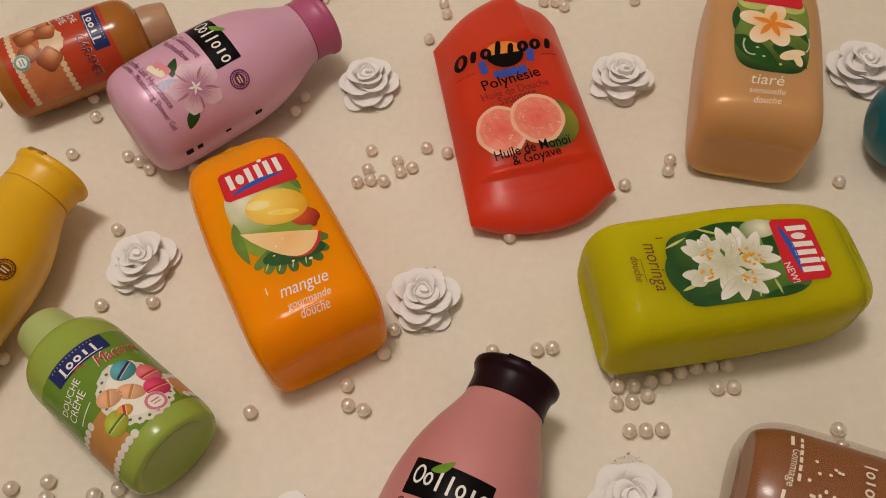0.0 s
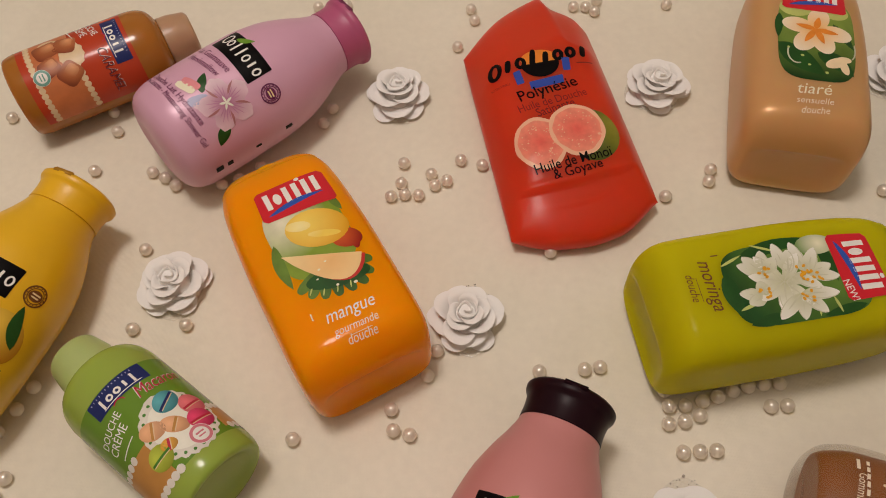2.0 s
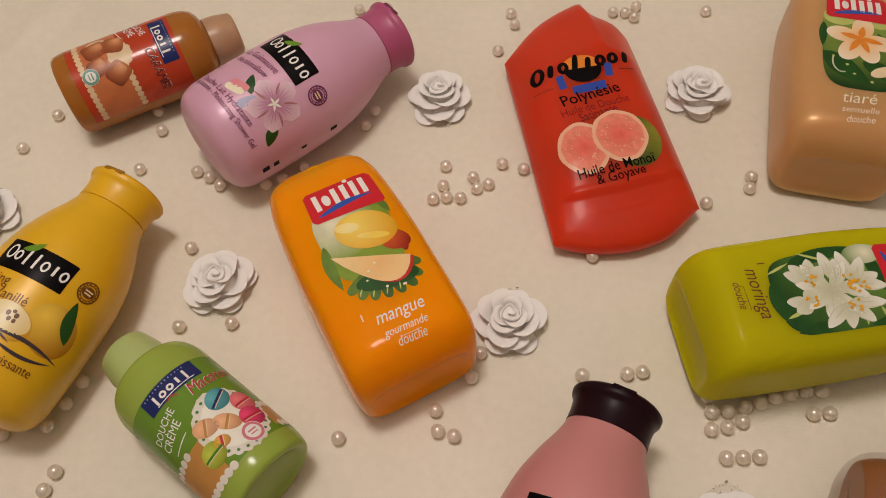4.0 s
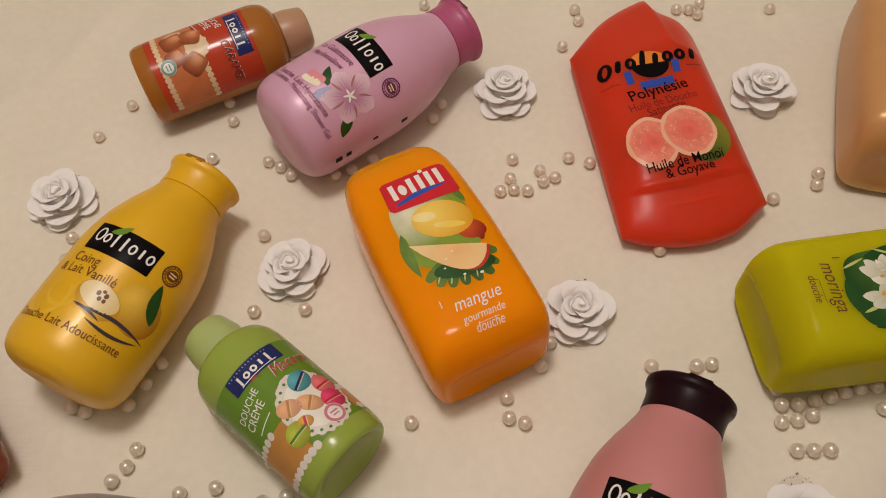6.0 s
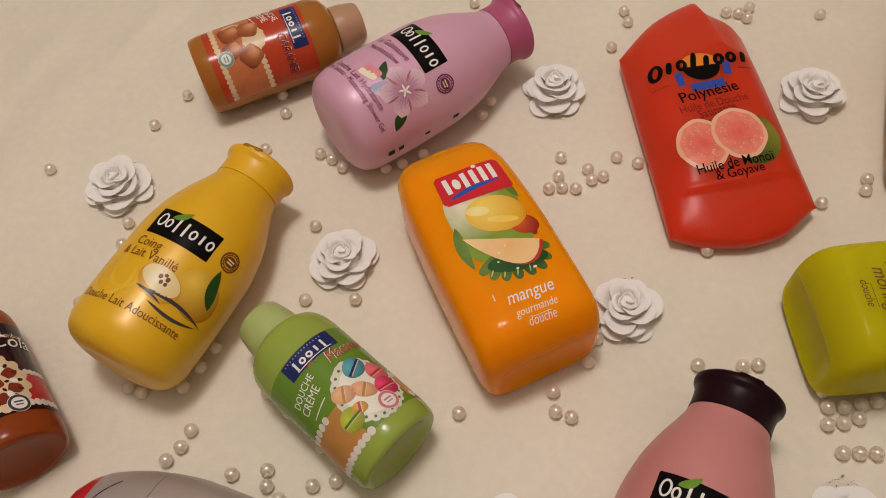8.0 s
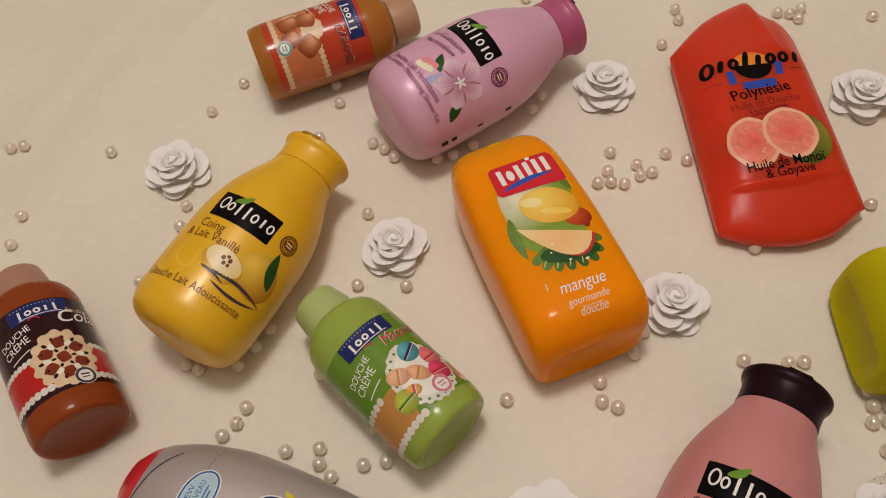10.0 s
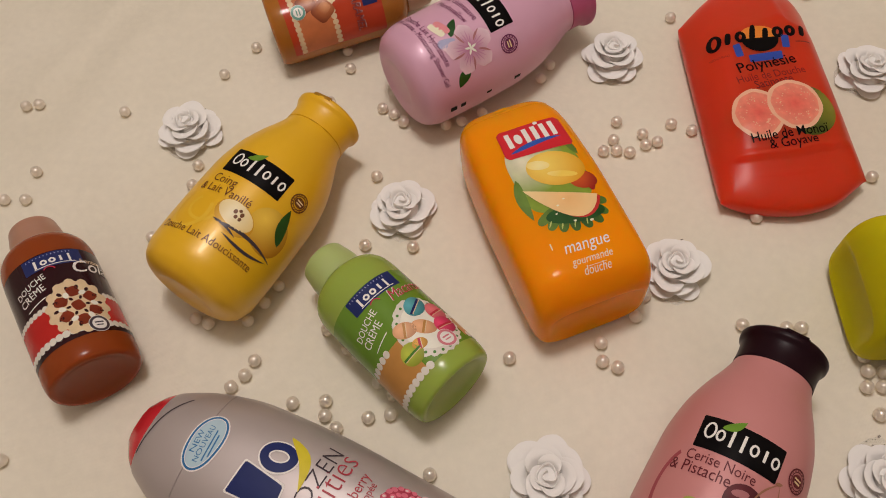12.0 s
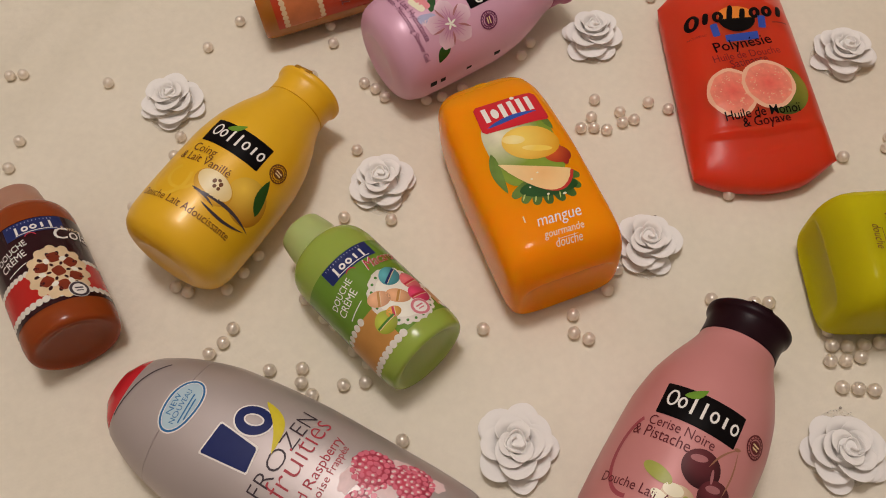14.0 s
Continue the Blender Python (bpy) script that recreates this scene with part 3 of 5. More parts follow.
def graded(name, shell, cs, ca, reach, inner, outer, vary=0.14, scale=160.0, rough=0.32):
    """A printed colour that runs from one tone at a spot of the bottle to another at its reach (millimetres)."""
    m = ink(name, inner, rough, vary=vary, scale=scale)
    nt = m.node_tree
    tc = nt.nodes["Texture Coordinate"]
    c = shell.top(cs * MM, ca * MM)
    mp = nt.nodes.new("ShaderNodeMapping")
    k = 1.0 / (reach * MM)
    mp.inputs["Scale"].default_value = (k, k, k)
    mp.inputs["Location"].default_value = (-c.x * k, -c.y * k, -c.z * k)
    nt.links.new(tc.outputs["Object"], mp.inputs["Vector"])
    g = nt.nodes.new("ShaderNodeTexGradient")
    g.gradient_type = "SPHERICAL"
    nt.links.new(mp.outputs[0], g.inputs["Vector"])
    mix = nt.nodes.new("ShaderNodeMix")
    mix.data_type = "RGBA"
    mix.inputs[6].default_value, mix.inputs[7].default_value = (*outer, 1), (*inner, 1)
    nt.links.new(g.outputs["Fac"], mix.inputs[0])
    vm = [n for n in nt.nodes if n.type == "VECT_MATH"][0]
    nt.links.new(mix.outputs[2], vm.inputs[0])
    return m


def flat(polys):
    """Flat outlines (lists of s, a in millimetres) as one bmesh, cut fine enough to bend over a bottle."""
    bm = bmesh.new()
    for poly in polys:
        bm.faces.new([bm.verts.new((x * MM, y * MM, 0)) for x, y in poly])
    return refine(bm)


def refine(bm, longest=0.0032):
    bmesh.ops.triangulate(bm, faces=bm.faces[:])
    for _ in range(6):
        long = [e for e in bm.edges if e.calc_length() > longest]
        if not long:
            break
        bmesh.ops.subdivide_edges(bm, edges=long, cuts=1)
        bmesh.ops.triangulate(bm, faces=[f for f in bm.faces if len(f.verts) > 3])
    return bm


def oval(cs, ca, rs, ra, turn=0.0, n=26, power=2.0, wave=0.0, waves=9):
    t, out = math.radians(turn), []
    for k in range(n):
        a = 2 * math.pi * k / n
        c, s = math.cos(a), math.sin(a)
        f = 1 + wave * math.cos(waves * a)
        x, y = rs * f * math.copysign(abs(c) ** (2 / power), c), ra * f * math.copysign(abs(s) ** (2 / power), s)
        out.append((cs + x * math.cos(t) - y * math.sin(t), ca + x * math.sin(t) + y * math.cos(t)))
    return out


def ring(cs, ca, rs, ra, thick, n=26, a0=0.0, a1=360.0, turn=0.0):
    """A ring, or a bow of it, as a row of four-cornered pieces."""
    out, t = [], math.radians(turn)

    def at(f, a):
        x, y = (rs - f) * math.cos(a), (ra - f) * math.sin(a)
        return cs + x * math.cos(t) - y * math.sin(t), ca + x * math.sin(t) + y * math.cos(t)
    for k in range(n):
        p, q = (math.radians(a0 + (a1 - a0) * (k + d) / n) for d in (0, 1))
        out.append([at(0, p), at(0, q), at(thick, q), at(thick, p)])
    return out


def frond(s0, a0, s1, a1, width, bend=0.0, n=9):
    """A pointed leaf or petal from one point to another."""
    ds, da = s1 - s0, a1 - a0
    left, right = [], []
    for k in range(n + 1):
        t = k / n
        w = width * math.sin(math.pi * t ** 0.85) ** 0.8 / 2 if 0 < t < 1 else 0.0
        b = bend * math.sin(math.pi * t)
        ln = math.hypot(ds, da)
        nx, ny = -da / ln, ds / ln
        px, py = s0 + ds * t + nx * b, a0 + da * t + ny * b
        left.append((px + nx * w, py + ny * w))
        if 0 < k < n:
            right.append((px - nx * w, py - ny * w))
    return left + right[::-1]


def bar(s0, a0, s1, a1, width):
    ln = math.hypot(s1 - s0, a1 - a0)
    nx, ny = -(a1 - a0) / ln * width / 2, (s1 - s0) / ln * width / 2
    return [(s0 + nx, a0 + ny), (s1 + nx, a1 + ny), (s1 - nx, a1 - ny), (s0 - nx, a0 - ny)]


def slant_plate(tl, tr, br, bl, corner=0.0):
    """A four-cornered plate with slightly cut corners."""
    pts, out = (tl, tr, br, bl), []
    for k in range(4):
        p, q, r = pts[k - 1], pts[k], pts[(k + 1) % 4]
        for o in (p, r):
            d = math.hypot(o[0] - q[0], o[1] - q[1])
            f = corner / d
            out.append((q[0] + (o[0] - q[0]) * f, q[1] + (o[1] - q[1]) * f))
    return out if corner else list(pts)


def put(owner, shell, name, bm, material, level=0, label=""):
    """Bends a flat print over the skin of a bottle."""
    for v in bm.verts:
        v.co = shell.skin(v.co.x, v.co.y, 0.00012 + 0.00007 * level)
    bm.normal_update()
    if name not in PIECES:
        return part(name, bm, material, owner, label)
    bmesh.ops.remove_doubles(bm, verts=bm.verts[:], dist=0.00001)
    left, last = set(bm.faces), None
    while left:
        seed = next(f for f in bm.faces if f in left)
        island, todo = [], [seed]
        left.discard(seed)
        while todo:
            f = todo.pop()
            island.append(f)
            for v in f.verts:
                for g in v.link_faces:
                    if g in left:
                        left.discard(g)
                        todo.append(g)
        one, made = bmesh.new(), {}
        for f in island:
            one.faces.new([made.setdefault(v, one.verts.new(v.co)) if v not in made else made[v] for v in f.verts])
        for v in [v for v in one.verts if not v.link_faces]:
            one.verts.remove(v)
        last = part(PIECES[name], one, material, owner, label)
    bm.free()
    return last


PIECES = {"sign_marks": "sign_mark", "leaf_print": "leaf_print", "lace_edge": "lace_scallop", "leaf_edges": "leaf_edge", "blue_blocks": "blue_block", "leaf_shade": "leaf_shade",
          "vanilla_pods": "vanilla_pod", "cherry_stalks": "cherry_stalk", "flower_leaves": "flower_leaf", "pistachio_print": "pistachio_print", "biscuit_print": "biscuit_print",
          "ice_print": "ice_print", "wafer_print": "wafer_print", "cola_jelly_print": "cola_jelly_print", "bud_print": "bud_print", "label_glow": "label_glow",
          "sign_outline": "sign_outline", "cream_swirl": "cream_swirl"}


def words(owner, shell, text, p0, p1, material, level=3, high=1.0, name="lettering", lean=0.0, bold=0.0):
    """Lettering along a base line from p0 to p1 (s, a in millimetres)."""
    cu = bpy.data.curves.new("lettering", "FONT")
    cu.body = text
    cu.shear = lean
    cu.offset = bold
    cu.resolution_u = 3
    tmp = new("lettering", cu)
    deps = bpy.context.evaluated_depsgraph_get()
    me = tmp.evaluated_get(deps).to_mesh()
    bm = bmesh.new()
    bm.from_mesh(me)
    tmp.evaluated_get(deps).to_mesh_clear()
    bpy.data.objects.remove(tmp)
    bpy.data.curves.remove(cu)
    xs = [v.co.x for v in bm.verts]
    x0, x1 = min(xs), max(xs)
    ln = math.hypot(p1[0] - p0[0], p1[1] - p0[1])
    k = ln / (x1 - x0)
    dx, dy = (p1[0] - p0[0]) / ln, (p1[1] - p0[1]) / ln
    for v in bm.verts:
        u, w = (v.co.x - x0) * k, v.co.y * k * high
        v.co = ((p0[0] + dx * u - dy * w) * MM, (p0[1] + dy * u + dx * w) * MM, 0)
    refine(bm, 0.004)
    return put(owner, shell, name, bm, material, level)


def mark_row(shapes, s, a, step, high, thick):
    """Plain marks in a row, bars and rings, that stand in for a maker's sign."""
    out = []
    for k, kind in enumerate(shapes):
        c = a - k * step
        if kind == "o":
            out += ring(s, c, high * 0.36, step * 0.42, thick, 14)
        elif kind == "O":
            out += ring(s + high * 0.12, c, high * 0.52, step * 0.56, thick, 16)
        else:
            tall_ = high * (0.62 if kind == "l" else 0.42)
            out.append(bar(s - tall_ * 0.75, c, s + tall_ * 0.9, c, thick * 1.25))
    return out


def small_seal(owner, shell, s, a, r, rim, core, dots):
    seal = put(owner, shell, "seal", flat(ring(s, a, r, r, r * 0.13, 30) + ring(s, a, r * 0.74, r * 0.74, r * 0.08, 26)), rim, 3)
    put(seal, shell, "seal_core", flat([oval(s, a, r * 0.50, r * 0.62)]), core, 3)
    put(seal, shell, "seal_bars", flat([bar(s + 0.13 * r, a + 0.4 * r, s + 0.13 * r, a - 0.4 * r, 0.14 * r), bar(s - 0.15 * r, a + 0.34 * r, s - 0.15 * r, a - 0.34 * r, 0.14 * r)]), dots, 4)
    rnd = random.Random(int(s * 7 + a))
    ticks = []
    for k in range(16):
        t = k * math.pi / 8 + rnd.uniform(-0.05, 0.05)
        ticks.append(bar(s + math.cos(t) * r * 0.77, a + math.sin(t) * r * 0.77, s + math.cos(t) * r * 0.85, a + math.sin(t) * r * 0.85, r * 0.13))
    put(seal, shell, "seal_rim_ticks", flat(ticks), rim, 4)


# -- milk bottles --
def milk_sign(owner, shell, s, a, seal_ink):
    plate = put(owner, shell, "sign_plate", flat([slant_plate((s + 9, a + 21), (s + 9.4, a - 21.2), (s - 8.6, a - 21.6), (s - 9, a + 20.4), 0.5)]), BLACK, 1, "black sign plate")
    put(plate, shell, "sign_marks", flat(mark_row("Oolloyo", s + 0.3, a + 15.0, 5.5, 9.0, 1.15)), WHITE, 2)
    put(plate, shell, "leaf_mark", flat([frond(s + 4.4, a + 10.2, s + 12.0, a + 0.5, 4.4, -1.2)]), LEAF, 3, "green leaf mark")
    small_seal(owner, shell, s + 0.6, a - 33.2, 6.4, seal_ink, seal_ink, CREAM)


milk_sign(coing, coing_shell, 78.7, -6.2, BROWNINK)
words(coing, coing_shell, "Coing", (61.0, 14.2), (61.6, -3.0), BROWNINK, high=1.15)
words(coing, coing_shell, "& Lait Vanillé", (53.4, 19.0), (55.4, -17.7), BROWNINK, high=1.15)
words(coing, coing_shell, "Douche Lait Adoucissante", (23.0, 24.5), (25.6, -40.5), BROWNINK, high=1.2)
put(coing, coing_shell, "cream_swirl", flat(ring(40, 12, 15, 13, 2.4, 22, 60, 300) + ring(42, 5, 9, 10, 2.0, 20, 40, 260)), QUINCELIT, 0)
put(coing, coing_shell, "quince_print", flat([oval(52, -36, 13.5, 15.5, -30)]), graded("quince_tone", coing_shell, 57, -29, 24, (0.86, 0.58, 0.07), (0.42, 0.16, 0.003), 0.1, 60), 1, "printed whole quince")
put(coing, coing_shell, "quince_half_print", flat([oval(46, -14.5, 9.6, 13.5, -15)]), graded("quince_rim", coing_shell, 46, -14, 15, (0.85, 0.55, 0.08), (0.55, 0.26, 0.006), 0.1, 80), 3, "printed cut quince half")
put(coing, coing_shell, "quince_flesh", flat([oval(47.8, -14.5, 7.2, 12.2, -12)]), graded("quince_flesh", coing_shell, 48, -13, 16, (0.87, 0.78, 0.52), (0.80, 0.58, 0.20), 0.08, 80), 4)
put(coing, coing_shell, "quince_core", flat([oval(49.5, -13, 1.5, 1.2), oval(49.6, -17.4, 1.5, 1.2), oval(46.8, -14.8, 1.3, 1.1), oval(46.6, -17.6, 1.2, 1.0), oval(51.3, -15.4, 1.0, 1.1)]), BROWNINK, 5)
put(coing, coing_shell, "quince_leaf", flat([frond(49, -46, 72, -38, 7.5, 1.5)]), DEEPLEAF, 4)
put(coing, coing_shell, "vanilla_pods", flat([frond(38.5, -6, 38.0, -50, 2.3, 2.6, 14), frond(34.6, -14, 37, -47, 2.0, -3.0, 14), frond(39.5, -4, 36, -22, 1.7, 1.0)]), CHARCOAL, 4, "printed vanilla pods")

milk_sign(guim, guim_shell, 71.5, -1.8, PURPLEINK)
words(guim, guim_shell, "La Guimauve", (53.4, 20.5), (56.4, -10.6), PURPLEINK, high=1.15)
words(guim, guim_shell, "Marshmallow", (45.6, 18.5), (49.8, -9.3), PURPLEINK, high=1.15)
words(guim, guim_shell, "Douche Lait Hydratante", (21.6, 21), (24.8, -29.8), PURPLEINK, high=1.15)
words(guim, guim_shell, "Crème Lavante - Moisturizing Shower Gel", (17.2, 30), (19.6, -42), PURPLEINK, high=1.3)
for k in range(5):
    t = math.radians(18 + 72 * k)
    petal = put(guim, guim_shell, "flower_petal", flat([oval(45.7 + math.cos(t) * 8.6, -26.2 + math.sin(t) * 8.6, 8.4, 6.6, 18 + 72 * k, wave=0.05, waves=7)]), graded("petal_tone", guim_shell, 45.7, -26.2, 21, (0.44, 0.15, 0.27), (0.84, 0.66, 0.72), 0.14, 130), 2 + k % 3, "printed marshmallow flower petal")
    put(petal, guim_shell, "petal_vein", flat([frond(45.7 + 2.4 * math.cos(t + o), -26.2 + 2.4 * math.sin(t + o), 45.7 + r * math.cos(t + o), -26.2 + r * math.sin(t + o), 0.55) for o, r in ((-0.34, 10), (-0.12, 12.5), (0.12, 12), (0.34, 10.5))]), LILACDARK, 5)
    put(petal, guim_shell, "petal_fold", flat([frond(45.7 + 5 * math.cos(t + 0.5), -26.2 + 5 * math.sin(t + 0.5), 45.7 + 14.5 * math.cos(t + 0.42), -26.2 + 14.5 * math.sin(t + 0.42), 1.5, 0.5)]), CHERRYLIT, 5)
put(guim, guim_shell, "flower_star", flat([frond(45.7, -26.2, 45.7 + 4.6 * math.cos(math.radians(18 + 72 * k)), -26.2 + 4.6 * math.sin(math.radians(18 + 72 * k)), 1.5) for k in range(5)]), PETALWHITE, 6)
put(guim, guim_shell, "flower_leaves", flat([frond(40, -38, 29, -47, 7.5, -1), frond(37, -14, 46, -3, 6, 1)]), DEEPLEAF, 1)
put(guim, guim_shell, "candy_print", flat([oval(35.5, -4.5, 2.6, 6.4, 20, power=3.2)]), CANDYPINK, 2)
put(guim, guim_shell, "candy_print", flat([oval(31.3, -4.6, 2.6, 6.6, 20, power=3.2)]), HAZE, 2)
put(guim, guim_shell, "candy_print", flat([oval(32.4, -16.5, 6.4, 3.2, -15, power=3.0)]), CANDYBLUE, 3)
put(guim, guim_shell, "candy_print", flat([oval(34.0, -20, 6.2, 2.2, -15, power=3.0)]), LILACPETAL, 3)
put(guim, guim_shell, "back_label_marks", flat([bar(72, -64, 77, -64.2, 5.0), bar(20, -62.6, 25, -62.8, 4.6), bar(28, -63, 32, -63.2, 4), bar(49, -63.6, 53, -63.8, 2.4)]), BLACK, 1)

milk_sign(cerise, cerise_shell, 76.4, 5.2, WINE)
words(cerise, cerise_shell, "Cerise Noire", (60.4, 26.3), (61.0, -7.6), WINE, high=1.2)
words(cerise, cerise_shell, "& Pistache", (53.4, 32.5), (54.0, 2.2), WINE, high=1.2)
words(cerise, cerise_shell, "Douche Lait Adoucissante", (25.2, 36.5), (26.6, -30), WINE, high=1.2)
put(cerise, cerise_shell, "swirl_mark", flat(ring(44, 22, 24, 15, 2.2, 30, 35, 190)), ROSEMARK, 0)
put(cerise, cerise_shell, "cherry_print", flat([oval(50.5, -6.5, 9.6, 9.8)]), graded("cherry_tone", cerise_shell, 54, -3, 16, (0.16, 0.03, 0.04), (0.012, 0.002, 0.004), 0.3, 70), 2, "printed black cherry")
put(cerise, cerise_shell, "cherry_print", flat([oval(41, -18.5, 9.2, 9.4)]), graded("cherry_tone", cerise_shell, 45, -15, 15, (0.16, 0.03, 0.04), (0.012, 0.002, 0.004), 0.3, 70), 3, "printed black cherry")
put(cerise, cerise_shell, "cherry_shine", flat([oval(54.5, -3.5, 1.8, 4.2, 20), oval(45, -15.5, 1.8, 4.0, 20), oval(50, -12.5, 3.6, 0.8, 15)]), CHERRYLIT, 4)
put(cerise, cerise_shell, "cherry_stalks", flat([frond(53, -9, 69.5, -19, 1.0, 1.6), frond(44, -21, 69.5, -19, 1.0, -1.6), frond(68.4, -16.5, 70, -20.5, 1.8)]), STALK, 4)
put(cerise, cerise_shell, "pistachio_print", flat([oval(38.8, 10.5, 3.6, 8.0, -14), oval(31.0, -7.0, 4.2, 2.4, 20)]), PISTACHIO, 3, "printed pistachio kernels")
put(cerise, cerise_shell, "nut_shell_print", flat([oval(32, -2.5, 6.4, 8.4, 10)]), graded("shell_tone", cerise_shell, 34, 0, 13, (0.80, 0.66, 0.46), (0.42, 0.25, 0.13), 0.15, 100), 2)
put(cerise, cerise_shell, "nut_shell_light", flat([oval(34.5, 0.8, 3.2, 5.0, 10), oval(28, 4, 2.8, 6, -20)]), HAZE, 3)


# -- chunky bottles --
def gel_label(owner, shell, sign_a, tilt, more=0.0):
    plate = put(owner, shell, "sign_plate", flat([slant_plate((119.6, sign_a + 18.2), (120.0 + tilt, sign_a - 18.6 - more), (95.4 + tilt, sign_a - 19.6 - more), (97.0, sign_a + 19.6), 2.2)]), LOGORED, 4, "red sign plate")
    put(plate, shell, "sign_marks", flat(mark_row("lollll", 109.8, sign_a + 12.6, 5.1 + more * 0.16, 11.5, 2.5) + [oval(118.0, sign_a - 7.8, 1.3, 1.5, n=12)]), WHITE, 5)
    put(plate, shell, "sign_wave", flat([frond(100.4, sign_a + 15.5, 104.0 + tilt, sign_a - 14.5 - more, 3.6, 1.6, 14)]), LOGOBLUE, 5, "blue wave under the sign")


gel_label(mango, mango_shell, -3.2, -1.2, 4.0)
put(mango, mango_shell, "label_ground", flat([oval(80, -2.6, 27, 21.6, 0, 40, 3.6)]), graded("mango_label", mango_shell, 94, 9, 27, (0.88, 0.82, 0.62), (0.22, 0.32, 0.03), 0.35, 60), 0, "printed fruit label")
LEAFTIPS = ((48.5, 16.4), (43.0, 12.0), (39.4, 5.6), (37.4, -1.8), (36.6, -9.6), (37.4, -17.0), (42.0, -22.6), (49.6, -25.4))
fingers = []
for ts, ta in LEAFTIPS:
    ds, da = 56.0 - ts, (-3.6 + 0.30 * ta) - ta
    fingers.append(oval(ts + ds * 0.42, ta + da * 0.42, math.hypot(ds, da) * 0.47, 3.15, math.degrees(math.atan2(da, ds)), 20, 2.6))
put(mango, mango_shell, "leaf_print", flat(fingers + [frond(82, 17.5, 52, 18.4, 6.5, -1.4), frond(99, -22, 86, -25.2, 4.5)]), graded("leaf_tone", mango_shell, 43, -10, 24, (0.022, 0.085, 0.012), (0.13, 0.22, 0.03), 0.55, 90), 1)
put(mango, mango_shell, "leaf_shade", flat([oval(47.6, -5.4, 6.2, 17.4, -10)]), DEEPLEAF, 2)
put(mango, mango_shell, "leaf_edges", flat([frond(48, 9.5, 44.0, 12.6, 0.9), frond(44.5, 4.0, 40.6, 6.2, 0.9), frond(43, -3, 38.8, -1.0, 0.8), frond(42.5, -10, 38.0, -8.6, 0.8)]), PALELEAF, 3)
put(mango, mango_shell, "mango_blush", flat([oval(67.5, -19.6, 6.4, 8.4, -24), oval(65, -23.0, 6.5, 2.6, -10)]), graded("mango_blush", mango_shell, 72, -16, 15, (0.72, 0.12, 0.02), (0.26, 0.005, 0.008), 0.15, 90), 2)
put(mango, mango_shell, "mango_print", flat([oval(81, -8.0, 12.6, 17.6, -22)]), graded("mango_flesh", mango_shell, 86, -3, 24, (0.92, 0.70, 0.14), (0.74, 0.34, 0.012), 0.12, 60), 3, "printed whole mango")
put(mango, mango_shell, "mango_light", flat([oval(86.5, 1.0, 3.4, 7.0, -20), oval(75.5, -10, 2.2, 9.0, -22)]), graded("mango_light", mango_shell, 86, 0, 14, (0.93, 0.80, 0.38), (0.88, 0.62, 0.10), 0.12, 60), 4)
half = [(73.0 - 17.8 * k / 10, 16.8 - 39.4 * k / 10) for k in range(11)]
bow = [(55.2 + 17.8 * k / 12 - 19.0 * math.sin(math.pi * k / 12) ** 0.8, -22.6 + 39.4 * k / 12 - 2.5 * math.sin(math.pi * k / 12)) for k in range(1, 12)]
put(mango, mango_shell, "mango_skin", flat([[(x - 1.3, y - 1.4) for x, y in half + bow]]), FRUITRED, 5)
put(mango, mango_shell, "mango_slice", flat([half + bow]), graded("mango_slice", mango_shell, 58, -6, 30, (0.86, 0.50, 0.20), (0.88, 0.70, 0.36), 0.08, 90), 6, "printed mango slice")
put(mango, mango_shell, "water_drops", flat([oval(40, -12, 0.8, 1.2, n=10), oval(43, -3, 0.7, 0.9, n=10), oval(56, 2, 0.6, 0.8, n=10), oval(59, -3, 0.5, 0.7, n=10), oval(51, 5, 0.5, 0.7, n=10)]), HAZE, 7)
words(mango, mango_shell, "mangue", (25.2, 11.0), (23.4, -15.8), WHITE, lean=0.25, high=1.25)
words(mango, mango_shell, "gourmande", (17.0, 10.6), (15.6, -13.6), ORANGEINK, lean=0.25, high=1.25)
words(mango, mango_shell, "douche", (10.4, 5.8), (9.6, -10.2), ORANGEINK, lean=0.25, high=1.25)
put(mango, mango_shell, "rule", flat([bar(14.2, 3.5, 13.8, -8.5, 0.3), bar(34.6, 16.6, 30.4, 16.9, 0.7)]), ORANGEINK, 3)

gel_label(lime, lime_shell, -0.4, -0.4)
put(lime, lime_shell, "label_ground", flat([oval(73, -3.4, 36.5, 22.8, 0, 40, 4.4)]), graded("lime_label", lime_shell, 92, 12, 55, (0.18, 0.32, 0.05), (0.012, 0.07, 0.012), 0.5, 70), 0, "printed flower label")
put(lime, lime_shell, "leaf_print", flat([frond(48, 14, 88, 19, 8, 1), frond(38, 6, 40, -20, 9, -1), frond(62, -22, 42, -24, 6), frond(104, -22, 80, -25, 5), frond(92, 17, 94, -8, 7)]), DEEPLEAF, 1)
put(lime, lime_shell, "leaf_edges", flat([frond(37, 10, 50, 15, 1.6), frond(39, -16, 52, -12, 2.0), frond(56, 20, 70, 13, 1.5), frond(78, -25, 80, -14, 1.8), frond(88, -16, 90, -25, 1.6)]), PALELEAF, 2)
put(lime, lime_shell, "label_glow", flat([oval(90, 14.6, 10.5, 6.0)]), graded("pale_glow", lime_shell, 92, 15, 13, (0.88, 0.84, 0.62), (0.10, 0.22, 0.035), 0.2, 60), 2)
